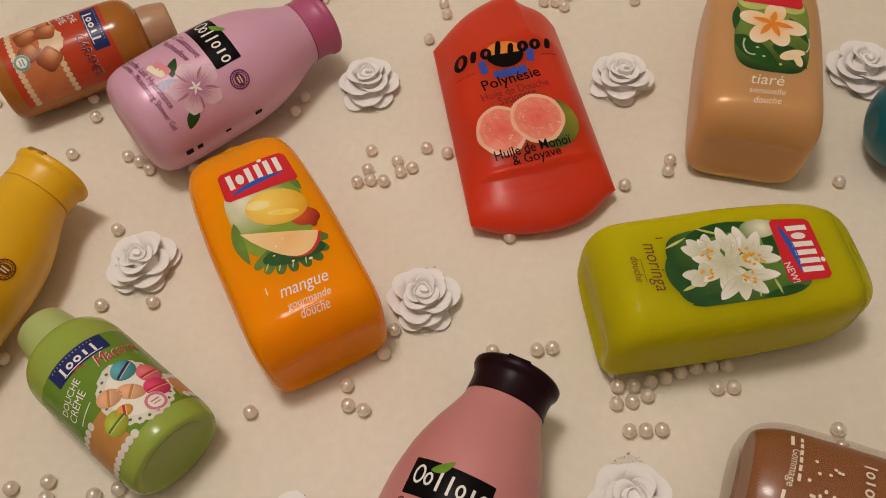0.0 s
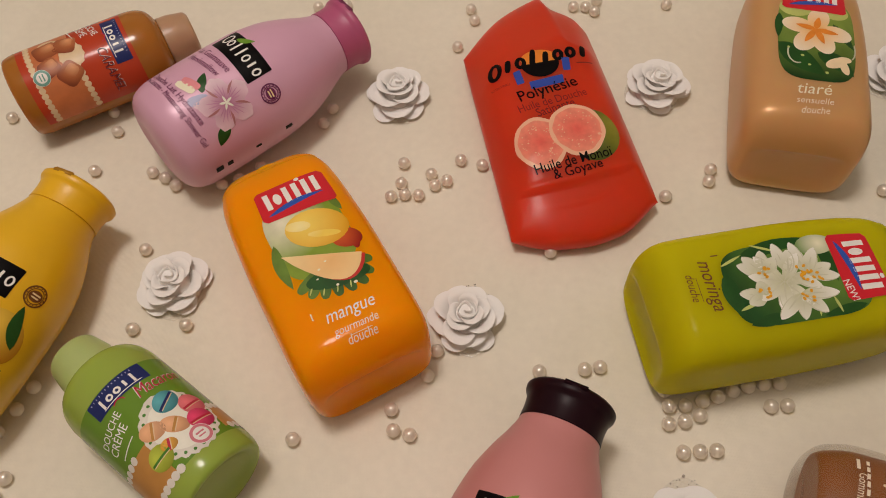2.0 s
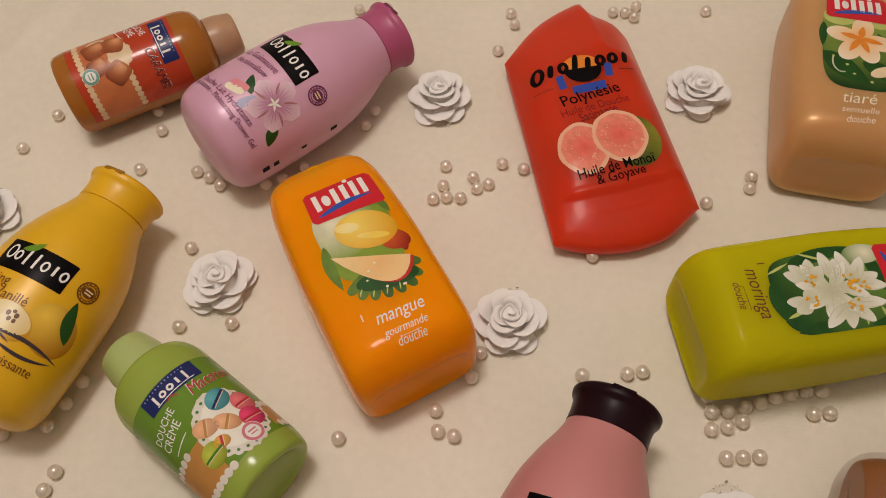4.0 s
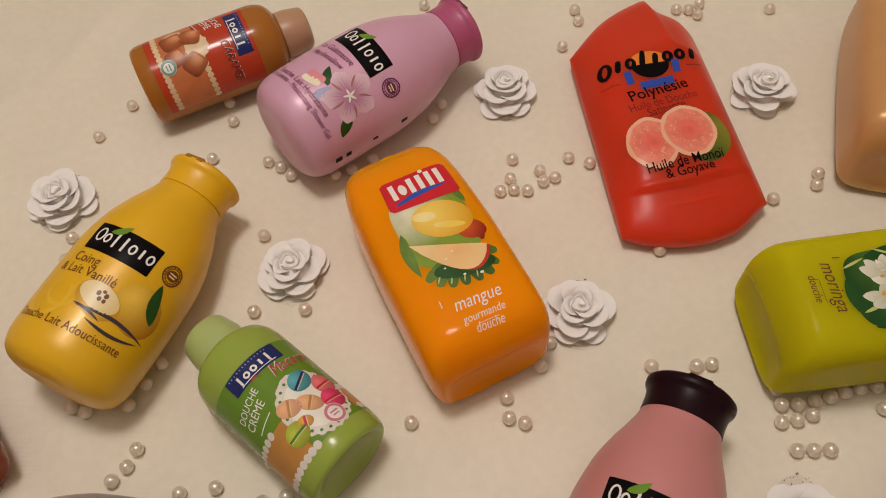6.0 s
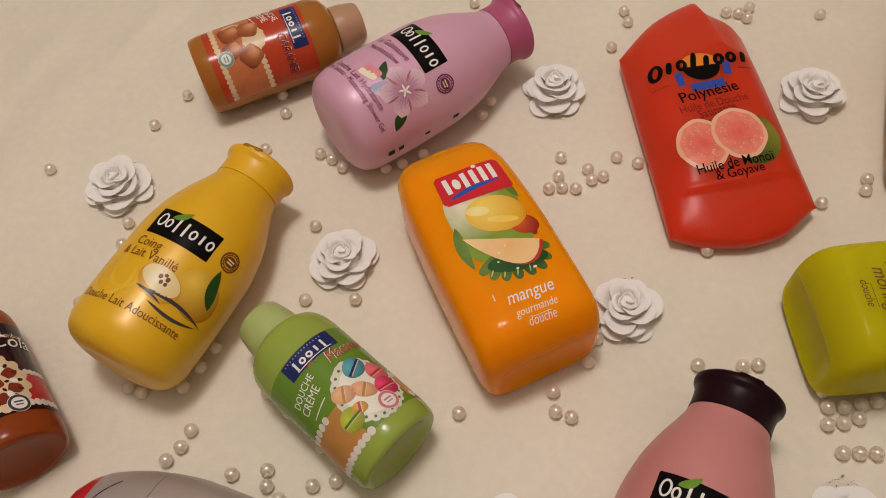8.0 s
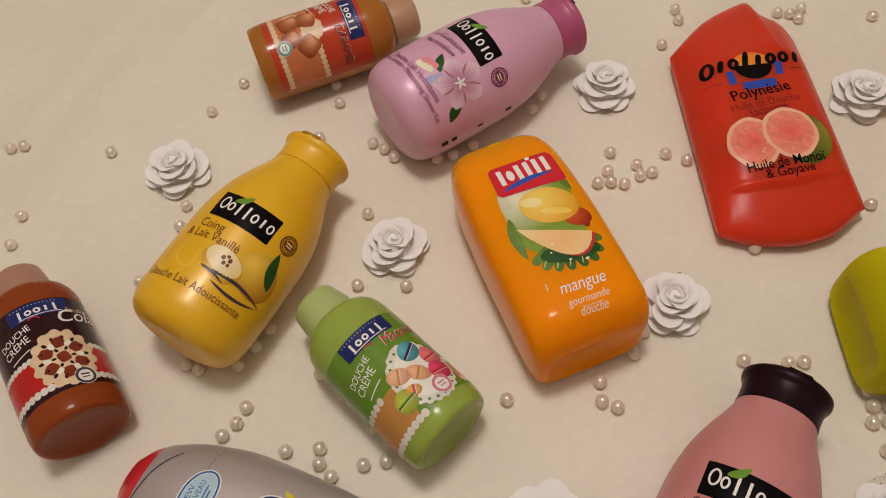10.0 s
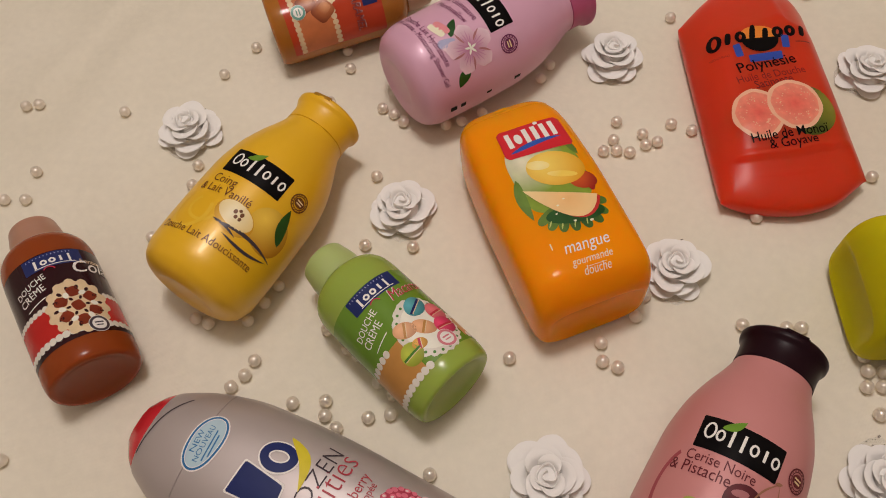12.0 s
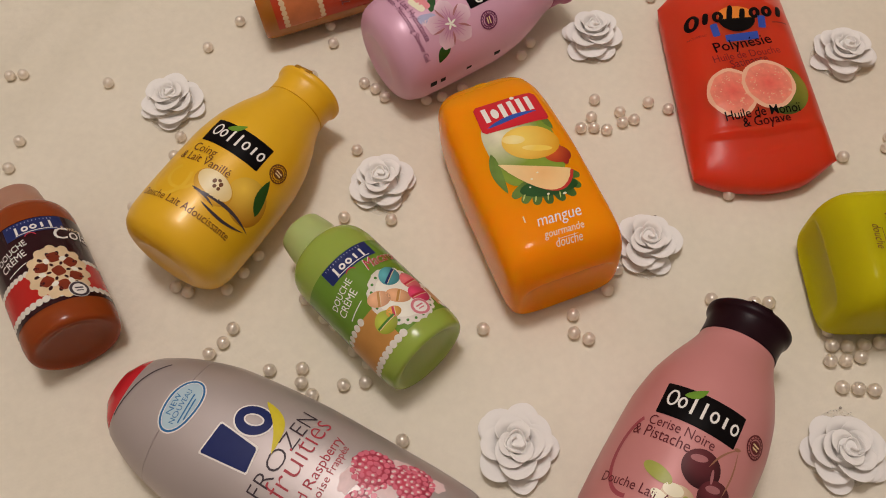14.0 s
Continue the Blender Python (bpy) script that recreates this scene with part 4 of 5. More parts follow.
LILIES = ((58, 2, ((46, 9), (50, 13), (60, 15), (66, 10))), (55, -10, ((42, -7), (45, -13), (53, -2), (62, -4))), (79, -2, ((77, 17), (88, 12), (93, 2), (95, -5))),
          (72, -12, ((58, -23), (70, -25), (82, -23), (91, -14))), (70, 0, ((68, 18), (60, -18), (84, -10), (74, 13))), (66, -4, ((50, 2), (56, 12), (78, 10), (86, -3), (76, -18), (62, -19), (52, -12))))
for n, (cs, ca, tips) in enumerate(LILIES):
    for k, (ts, ta) in enumerate(tips):
        lv, ln = 3 + (n + k) % 4, math.hypot(ts - cs, ta - ca)
        way = math.degrees(math.atan2(ta - ca, ts - cs))
        petal = put(lime, lime_shell, "flower_petal", flat([oval(cs + (ts - cs) * 0.53, ca + (ta - ca) * 0.53, ln * 0.52, 3.7, way, 24, 1.55)]), graded("petal_tone", lime_shell, cs, ca, 22, (0.50, 0.50, 0.30), (0.90, 0.88, 0.83), 0.10, 150), lv, "printed white petal")
        put(petal, lime_shell, "petal_rim", flat(ring(cs + (ts - cs) * 0.53, ca + (ta - ca) * 0.53, ln * 0.50, 3.3, 0.5, 20, 200, 350, way)), PETALSHADE, lv + 0.4)
        put(petal, lime_shell, "petal_vein", flat([frond(cs, ca, cs + (ts - cs) * 0.7, ca + (ta - ca) * 0.7, 1.0)]), PETALSHADE, lv + 0.5)
rnd = random.Random(5)
put(lime, lime_shell, "stamens", flat([oval(cs + rnd.uniform(-3, 3), ca + rnd.uniform(-3, 3), 1.1, 0.8, rnd.uniform(0, 180), 8) for cs, ca in ((58, 3), (54, -9), (79, -3), (83, -4), (75, -14), (78, 0)) for _ in range(6)]), STAMEN, 9)
words(lime, lime_shell, "NEW!", (95.6, -8.6), (97.2, -20.2), WHITE, level=6, high=1.2)
words(lime, lime_shell, "moringa", (26.2, 15.0), (26.0, -14.0), BROWNINK, lean=0.25, high=1.2)
words(lime, lime_shell, "douche", (17.6, 8.4), (17.2, -7.2), BROWNINK, lean=0.25, high=1.2)
put(lime, lime_shell, "rule", flat([bar(22.6, 6, 22.4, -8, 0.3), bar(38, 17, 34, 17.2, 0.7)]), BROWNINK, 3)

gel_label(tiare, tiare_shell, -1.2, 0.0)
put(tiare, tiare_shell, "label_ground", flat([oval(73, -1.8, 36, 23.0, 0, 40, 4.0)]), graded("tiare_label", tiare_shell, 100, -2, 62, (0.30, 0.42, 0.07), (0.012, 0.055, 0.010), 0.5, 70), 0, "printed flower label")
put(tiare, tiare_shell, "label_glow", flat([oval(98, 10, 8, 10), oval(97, -14, 7, 8)]), PALELEAF, 1)
put(tiare, tiare_shell, "leaf_print", flat([frond(66, 21, 42, -6, 15, -1), frond(60, -2, 44, -23, 12, 2), frond(86, -12, 66, -24, 6), frond(92, 20, 70, 21, 5)]), DEEPLEAF, 1)
for k, (ts, ta) in enumerate(((97, -5), (84, 18), (60, 10), (60, -9), (75, -23))):
    ps, pa = 79.4 + (ts - 79.4) * 0.54, -1.5 + (ta + 1.5) * 0.54
    petal = put(tiare, tiare_shell, "flower_petal", flat([oval(ps, pa, 9.8, 6.6, math.degrees(math.atan2(ta + 1.5, ts - 79.4)))]), graded("petal_tone", tiare_shell, 79.4, -1.5, 22, (0.86, 0.45, 0.12), (0.88, 0.76, 0.58), 0.08, 120), 3 + k % 3, "printed frangipani petal")
    put(petal, tiare_shell, "petal_heart", flat([frond(79.4, -1.5, 79.4 + (ts - 79.4) * 0.62, -1.5 + (ta + 1.5) * 0.62, 4.2)]), PETALORANGE, 6)
put(tiare, tiare_shell, "bud_print", flat([oval(53, -13, 3.8, 7.2, 30), oval(50, -17.5, 5.8, 2.6, 15), oval(56, -17, 2.6, 5, 10)]), PETALCREAM, 3)
put(tiare, tiare_shell, "leaf_edges", flat(ring(58, 10, 9, 6, 1.0, 12, 60, 200) + ring(66, -21, 9, 4, 0.9, 10, 200, 300)), PETALSHADE, 3)
put(tiare, tiare_shell, "water_drops", flat([oval(56, 7, 0.9, 1.1, n=10), oval(49, 3, 0.8, 1.0, n=10), oval(44, -7, 1.0, 1.0, n=10), oval(62, 15, 0.7, 0.9, n=10)]), PALELEAF, 4)
words(tiare, tiare_shell, "tiaré", (25.6, 9.8), (26.8, -9.8), HAZE, lean=0.25, high=1.1)
words(tiare, tiare_shell, "sensuelle", (18.4, 10.8), (19.6, -10.6), ORANGEINK, lean=0.25, high=1.1)
words(tiare, tiare_shell, "douche", (12.0, 7.6), (13.2, -8.4), ORANGEINK, lean=0.25, high=1.1)


# -- small cream bottles --
def wrap(s0, s1, a0, a1, wave=0.0):
    n = 30
    low = [(s0 + wave * abs(math.sin(k * 1.05)), a0 + (a1 - a0) * k / n) for k in range(n + 1)]
    return low + [(s1, a0), (s1, a1)][::-1]


def lace_row(s, a0, a1, r, way=1):
    out, n = [], max(2, int(abs(a1 - a0) / (r * 1.75)))
    for k in range(n):
        a = a0 + (a1 - a0) * (k + 0.5) / n
        out.append(oval(s, a, r * 1.05, r, n=14))
    return out


def cream_sign(owner, shell, s, a, script, script_ink, high, start, end):
    plate = put(owner, shell, "sign_plate", flat([slant_plate((s + 5.4, a + 17), (s + 5.6, a - 17.4), (s - 5.4, a - 17.4), (s - 5.2, a + 17), 0.4)]), NAVY, 3, "navy sign plate")
    put(plate, shell, "sign_marks", flat(mark_row("looil", s - 0.9, a + 9.8, 4.9, 5.6, 1.15) + [bar(s - 4.0, a + 11, s - 4.0, a - 13, 0.5)]), WHITE, 4)
    put(plate, shell, "sign_ticks", flat([bar(s + 3.5, a + 14 - 2.1 * k, s + 4.4, a + 14 - 2.1 * k, 0.5) for k in range(13)]), CANDYBLUE, 4)
    put(owner, shell, "red_bow", flat(ring(s - 8.0, a + 3.5, 3.4, 3.6, 0.7, 12, -80, 60)), SCRIPTRED, 4)
    words(owner, shell, "DOUCHE", (s - 16.4, a + 27), (s - 12.2, a + 6.8), WHITE, high=1.25)
    words(owner, shell, "CRÈME", (s - 23.2, a + 26.2), (s - 19.4, a + 9.0), WHITE, high=1.25)
    put(owner, shell, "small_print", flat([bar(s - 27.5, a + 24, s - 24.6, a + 11, 0.6)]), WHITE, 3)
    words(owner, shell, script, (s - 13.4, a + start + 0.3), (s - 12.6, a + end - 0.3), WHITE, level=3, high=high * 1.05, lean=0.3, name="script_outline")
    words(owner, shell, script, (s - 13.4, a + start), (s - 12.6, a + end), script_ink, level=5, high=high, lean=0.3)


put(macaron, macaron_shell, "label_sheet", flat([wrap(16.8, 79.4, 46, -46)]), LABELGREEN, 0, "glossy green printed label")
put(macaron, macaron_shell, "wafer_print", flat([wrap(17.6, 41, 46, 8), wrap(20, 36, -26, -46)]), WAFER, 1)
put(macaron, macaron_shell, "lace_edge", flat(lace_row(17.4, 46, 4, 2.3) + lace_row(20.4, -28, -46, 2.2) + lace_row(41, 40, 17, 2.2) + lace_row(36.5, -28, -44, 2.2)), LACE, 2, "white lace print")
doily = put(macaron, macaron_shell, "doily_print", flat([oval(36.2, -9.6, 20.4, 18.6, 0, 72, wave=0.035, waves=22)]), LACE, 2, "white doily print")
put(doily, macaron_shell, "doily_middle", flat([oval(36.2, -9.6, 15.8, 14.4, 0, 40)]), PETALWHITE, 3)
put(doily, macaron_shell, "doily_holes", flat([oval(36.2 + 18 * math.cos(k * math.pi / 11), -9.6 + 16.4 * math.sin(k * math.pi / 11), 0.9, 0.9, n=8) for k in range(22)]), MIDLEAF, 3)
TONES = {"macaron_teal_ink": (0.06, 0.30, 0.34), "macaron_coral_ink": (0.72, 0.13, 0.15), "macaron_raspberry_ink": (0.60, 0.02, 0.11), "macaron_peach_ink": (0.72, 0.33, 0.16), "macaron_lime_ink": (0.36, 0.42, 0.02), "quince_ink": (0.60, 0.28, 0.006)}
for cs, ca, rs, ra, turn, col in ((50.0, -12.6, 6.2, 7.2, 30, TEALINK), (41.2, -22.0, 7.0, 6.8, 10, CORAL), (31.0, -19.0, 6.6, 7.0, 0, RASP), (42.0, 2.4, 6.8, 5.0, 55, PEACH),
                                  (36.4, -7.2, 7.4, 4.6, 40, PEACH), (29.2, 8.6, 6.8, 6.8, 0, LIMEINK), (30.5, 1.5, 4.4, 3.4, 60, QUINCE)):
    mac = put(macaron, macaron_shell, "macaron_print", flat([oval(cs, ca, rs, ra, turn)]), graded("macaron_tone", macaron_shell, cs + rs * 0.35, ca + ra * 0.35, rs * 1.9, tuple(min(0.9, v * 1.35 + 0.05) for v in TONES[col.name]), tuple(v * 0.45 for v in TONES[col.name])), 4, "printed macaron")
    c1, c2 = math.cos(math.radians(turn + 90)), math.sin(math.radians(turn + 90))
    put(mac, macaron_shell, "macaron_filling", flat([bar(cs - ra * 0.9 * c1, ca - ra * 0.9 * c2, cs + ra * 0.9 * c1, ca + ra * 0.9 * c2, 1.5)]), WAFER if col is PEACH else MIDLEAF if col is LIMEINK else NAVY if col is TEALINK else SCRIPTRED, 5)
    put(mac, macaron_shell, "macaron_seam", flat([bar(cs - ra * 0.85 * c1 - 0.9 * c2, ca - ra * 0.85 * c2 + 0.9 * c1, cs + ra * 0.85 * c1 - 0.9 * c2, ca + ra * 0.85 * c2 + 0.9 * c1, 0.5)]), BISCUIT, 6)
cream_sign(macaron, macaron_shell, 73.5, -1.2, "Macaron", SCRIPTRED, 1.35, -4.6, -31.5)
put(macaron, macaron_shell, "seal_ground", flat([oval(23.2, -12.2, 5.9, 5.9)]), WHITE, 6)
put(macaron, macaron_shell, "seal", flat(ring(23.2, -12.2, 5.6, 5.6, 1.6, 24) + [bar(24.2, -9.8, 24.2, -14.6, 1.0), bar(22.2, -10.2, 22.2, -14.2, 0.8)]), SEALPINK, 7)

put(cola, cola_shell, "label_sheet", flat([wrap(16.2, 81.6, 34, -58)]), LABELBROWN, 0, "glossy dark brown printed label")
put(cola, cola_shell, "red_band", flat([wrap(21.5, 43.5, 34, -58)]), BANDRED, 1, "red band with lace edges")
put(cola, cola_shell, "lace_edge", flat(lace_row(21.4, 34, -58, 2.3) + lace_row(43.6, 34, 2, 1.9) + lace_row(43.6, -30, -58, 1.9)), LACE, 2, "white lace print")
put(cola, cola_shell, "doily_print", flat([oval(37.4, -13.6, 19.0, 17.0, 0, 72, wave=0.06, waves=14)]), BISCUIT, 3, "cream doily print")
put(cola, cola_shell, "cola_jelly_print", flat([oval(37.4 + 10.6 * math.cos(k * math.pi / 3), -13.6 + 9.4 * math.sin(k * math.pi / 3), 3.7, 3.4, k * 60 + 10, 16, 3.5) for k in range(6)] + [oval(37.4, -13.6, 3.6, 3.3, 20, 16, 3.5)]), COLAJELLY, 4)
put(cola, cola_shell, "doily_gap", flat([oval(37.4 + 13.6 * math.cos(k * math.pi / 7 + 0.22), -13.6 + 12.2 * math.sin(k * math.pi / 7 + 0.22), 1.7, 1.1, k * 25.7 + 12, 10) for k in range(14)] + [oval(37.4 + 6.0 * math.cos(k * math.pi / 3 + 0.52), -13.6 + 5.3 * math.sin(k * math.pi / 3 + 0.52), 1.4, 0.9, k * 60 + 30, 10) for k in range(6)]), LABELBROWN, 4)
put(cola, cola_shell, "doily_petals", flat([oval(37.4 + 10.0 * math.cos(k * math.pi / 3 + 0.52), -13.6 + 9.0 * math.sin(k * math.pi / 3 + 0.52), 2.2, 1.6, k * 60, 12) for k in range(6)]), PETALWHITE, 5)
put(cola, cola_shell, "doily_loops", flat([p for k in range(14) for p in ring(37.4 + 17.4 * math.cos(k * math.pi / 7), -13.6 + 15.4 * math.sin(k * math.pi / 7), 3.0, 3.0, 0.7, 10)]), BISCUIT, 4)
cream_sign(cola, cola_shell, 75.4, -10.2, "Cola", WHITE, 0.95, -9.5, -34.0)
words(cola, cola_shell, "Bonbon", (69.4, -25), (70.2, -41), BISCUIT, lean=0.25)
put(cola, cola_shell, "seal_ground", flat([oval(21.6, -20.2, 5.9, 5.9)]), WHITE, 6)
put(cola, cola_shell, "seal", flat(ring(21.6, -20.2, 5.6, 5.6, 1.6, 24) + [bar(22.6, -17.8, 22.6, -22.6, 1.0), bar(20.6, -18.2, 20.6, -22.2, 0.8)]), CHARCOAL, 7)

put(caramel, caramel_shell, "label_sheet", flat([wrap(12.6, 83.4, 42, -56)]), LABELRED, 0, "glossy red printed label")
put(caramel, caramel_shell, "orange_panel", flat([wrap(20, 47, 16, -56)]), CARAMELLIT, 1)
put(caramel, caramel_shell, "lace_edge", flat(lace_row(19.6, 30, -56, 2.1) + lace_row(47.2, -20, -56, 2.1)), BISCUIT, 2, "cream lace print")
put(caramel, caramel_shell, "biscuit_print", flat([oval(46, -9, 8.0, 9.5, -12, 36, wave=0.06, waves=11), oval(34, 4, 7.5, 8.5, 20, 30)]), BISCUIT, 2)
for cs, ca, r, turn in ((31.6, 1.5, 8.0, 12), (40.5, -20, 7.6, 35), (44, 0.5, 7.4, -20), (30, -12, 6.6, 20)):
    cube = put(caramel, caramel_shell, "caramel_print", flat([oval(cs, ca, r, r * 0.92, turn, 24, 4)]), graded("caramel_tone", caramel_shell, cs + 2, ca + 2, r * 1.6, (0.58, 0.20, 0.07), (0.16, 0.022, 0.008), 0.3, 110), 3, "printed caramel cube")
    put(cube, caramel_shell, "caramel_top", flat([oval(cs + 1.5, ca + 1.5, r * 0.55, r * 0.5, turn, 18, 4)]), graded("caramel_top_tone", caramel_shell, cs + 3, ca + 3, r, (0.74, 0.36, 0.17), (0.34, 0.08, 0.02), 0.25, 110), 4)
cream_sign(caramel, caramel_shell, 75.0, -8.0, "CARAMEL", WINE, 1.2, -4.0, -34.0)
put(caramel, caramel_shell, "seal_ground", flat([oval(23.2, -16.6, 5.4, 5.4)]), WHITE, 6)
put(caramel, caramel_shell, "seal", flat(ring(23.2, -16.6, 5.2, 5.2, 1.7, 24) + [bar(24.2, -14.2, 24.2, -19.0, 0.9), bar(22.2, -14.6, 22.2, -18.6, 0.8)]), SEALTEAL, 7)

# -- flat flask --
put(guava, guava_shell, "sun_print", flat([oval(116.5, 1.5, 7.5, 12, 0, 24)]), SUNSET, 1)
marks = []
for k, kind in enumerate("Oioliooi"):
    f = k / 7
    cs, ca = 113.6 + 4.4 * f, 31.5 - 61 * f
    if kind in "Oo":
        marks += ring(cs, ca, 7.6 if kind == "O" else 5.2, 4.6 if kind == "O" else 3.9, 2.9, 16, turn=-14)
    else:
        marks.append(oval(cs + (1.5 if kind == "l" else 0), ca, 8.4 if kind == "l" else 5.4, 2.0, -14, 14, 3.0))
put(guava, guava_shell, "sign_marks", flat(marks), BLACK, 3, "black brush marks")
put(guava, guava_shell, "half_moon", flat([[(112.8 - 12.5 * math.sin(math.pi * k / 16), 1.5 + 13 * math.cos(math.pi * k / 16)) for k in range(17)]]), BLACK, 2)
put(guava, guava_shell, "blue_blocks", flat([slant_plate((108, 21), (109.4, 16), (97.6, 15.4), (97, 20.4), 0.6), slant_plate((114, -13.6), (113.2, -18.6), (102, -17), (102.6, -12), 0.6), slant_plate((97.8, 12.5), (99.6, -10.5), (92.6, -10), (91.4, 12.5), 0.6)]), BLUEBLOCK, 3, "blue blocks")
words(guava, guava_shell, "Polynésie", (83.0, 21.6), (88.4, -18.2), BLACK, bold=0.007, high=1.15)
words(guava, guava_shell, "Huile de Douche", (74.4, 24.2), (79.4, -21.8), DARKRED, high=1.3)
words(guava, guava_shell, "Satinante", (68.4, 13.8), (72.4, -12.0), DARKRED, bold=0.007, high=1.3)
words(guava, guava_shell, "NOUVEAU", (99.4, 36.6), (98.8, 24.8), DARKRED, level=2)
put(guava, guava_shell, "small_print", flat([bar(107.4, -22.5, 108.4, -34, 1.0)]), DARKRED, 2)
put(guava, guava_shell, "guava_skin", flat([oval(48.5, -16, 19.0, 17.0, -8)]), graded("guava_skin", guava_shell, 52, -34, 22, (0.30, 0.28, 0.03), (0.08, 0.10, 0.010), 0.3, 90), 1)
rnd = random.Random(9)
for cs, ca, rs, ra, level in ((49.0, 17.4, 19.4, 16.2, 2), (53.8, -7.2, 19.6, 17.6, 4)):
    fruit = put(guava, guava_shell, "guava_half", flat([oval(cs, ca, rs, ra, 0, 40, wave=0.012, waves=7)]), graded("guava_rim", guava_shell, cs, ca, rs * 1.15, (0.80, 0.30, 0.20), (0.86, 0.52, 0.34), 0.08, 120), level, "printed cut guava half")
    put(fruit, guava_shell, "guava_flesh", flat([oval(cs, ca, rs * 0.86, ra * 0.86, 0, 36, wave=0.02, waves=9)]), graded("guava_flesh", guava_shell, cs, ca, rs, (0.78, 0.12, 0.09), (0.84, 0.30, 0.20), 0.2, 220), level + 1)
    seeds = []
    for _ in range(46):
        t, r = rnd.uniform(0, 6.28), rnd.uniform(0.45, 0.72)
        seeds.append(oval(cs + rs * r * math.cos(t), ca + ra * r * math.sin(t), rnd.uniform(0.25, 0.6), rnd.uniform(0.25, 0.6), 0, 7))
    put(fruit, guava_shell, "guava_seeds", flat(seeds), GUAVARIM, level + 2)
words(guava, guava_shell, "Huile de Monoï", (27.4, 25.4), (31.6, -24.4), BLACK, bold=0.007, level=9, high=1.2)
words(guava, guava_shell, "& Goyave", (21.6, 15.2), (24.6, -16.4), BLACK, bold=0.007, level=9, high=1.2)

# -- long oval bottle --
badge = put(berry, berry_shell, "badge", flat([oval(168.4, -5.0, 10.2, 15.6, -6)]), WHITE, 1, "oval badge")
put(badge, berry_shell, "badge_ring", flat(ring(168.4, -5.0, 9.4, 14.8, 1.2, 30, turn=-6)), BADGEBLUE, 2)
put(badge, berry_shell, "badge_field", flat([oval(168.4, -5.0, 7.8, 13.2, -6)]), BADGEPALE, 2)
words(badge, berry_shell, "NEW", (171.0, 1.6), (171.8, -8.6), BADGEBLUE, level=3)
words(badge, berry_shell, "NOUVEAU", (166.6, 4.8), (167.8, -13.0), BADGEBLUE, level=3, high=1.15)
put(badge, berry_shell, "small_print", flat([bar(164.6, 3.4, 165.6, -11.6, 0.8), bar(162.6, 1.0, 163.4, -9.6, 0.8)]), BADGEBLUE, 3)


def sign_shapes(grow):
    g = grow
    out = [slant_plate((144.6 + g, 10.6 + g), (142.4 + g, -4.6 - g), (117.4 - g, -1.6 - g), (116.0 - g, 9.4 + g), 0.8)]
    return out + ring(127.6, -13.4, 10.6 + g, 8.4 + g, 4.8 + 2 * g, 26, turn=12)


put(berry, berry_shell, "sign_outline", flat(sign_shapes(0.9)), WHITE, 1)
put(berry, berry_shell, "sign_marks", flat(sign_shapes(0.0)), NAVY, 2, "navy sign shapes")
put(berry, berry_shell, "crescent", flat([frond(127.5, -27.5, 109.0, -2.0, 6.6, 4.8, 16)]), GOLD, 3, "yellow crescent")
words(berry, berry_shell, "FROZEN", (102.0, 18.4), (97.6, -32.2), CHARCOAL, bold=-0.013, high=1.0)
words(berry, berry_shell, "fruities", (91.2, 13.5), (88.4, -32.2), DUSKRED, bold=-0.013, high=1.1)
words(berry, berry_shell, "Red Raspberry", (81.0, 16.5), (79.2, -26.8), DUSKRED, high=1.15)
words(berry, berry_shell, "Framboise Frappée", (74.6, 18.0), (74.0, -23.4), DUSKRED, high=1.15)
rnd = random.Random(21)
for cs, ca, r, col in ((57, -19, 12.5, BERRYPINK), (36, -23, 12.0, BERRYDEEP), (52, 4, 12.0, BERRYPINK), (28, -4, 12.5, BERRYPINK), (40, 18, 11.0, BERRYDEEP)):
    base = put(berry, berry_shell, "raspberry_print", flat([oval(cs, ca, r, r * 0.95, 0, 30, wave=0.05, waves=9)]), graded("berry_tone", berry_shell, cs + 3, ca + 3, r * 1.5, (0.62, 0.08, 0.13), (0.22, 0.006, 0.03), 0.25, 200), 1, "printed frosted raspberry")
    lobes, frost = [], []
    for ringed in range(4):
        for k in range(1 + 6 * ringed):
            t = k * 2 * math.pi / (1 + 6 * ringed) + ringed * 0.3
            d = r * 0.29 * ringed
            p = (cs + d * math.cos(t), ca + d * math.sin(t))
            lobes.append(oval(p[0] + rnd.uniform(-0.4, 0.4), p[1] + rnd.uniform(-0.4, 0.4), r * rnd.uniform(0.11, 0.155), r * rnd.uniform(0.11, 0.155), rnd.uniform(0, 90), 10))
            if rnd.random() < 0.65:
                frost.append(oval(p[0] + 0.5, p[1] + 0.5, r * 0.075, r * 0.06, rnd.uniform(0, 90), 8))
    put(base, berry_shell, "berry_texture", flat(lobes), col if col is BERRYPINK else BERRYPINK, 2)
    put(base, berry_shell, "berry_frost", flat(frost), BERRYFROST, 3)
put(berry, berry_shell, "ice_print", flat([oval(46, -9, 7, 5, 30, wave=0.1, waves=7), oval(44, -30, 8, 3.4, 10, wave=0.1, waves=7), oval(66, -8, 4.6, 7, 0, wave=0.1, waves=6), oval(24, -28, 4.6, 4.6, wave=0.1, waves=6)]), BERRYFROST, 1)
seam = [(203.6 - 13.0 * (k / 12) ** 2.2, 15.0 - 39.0 * k / 12) for k in range(13)]
put(berry, berry_shell, "press_line", flat([bar(*p, *q, 0.8) for p, q in zip(seam, seam[1:])]), CHARCOAL, 1)

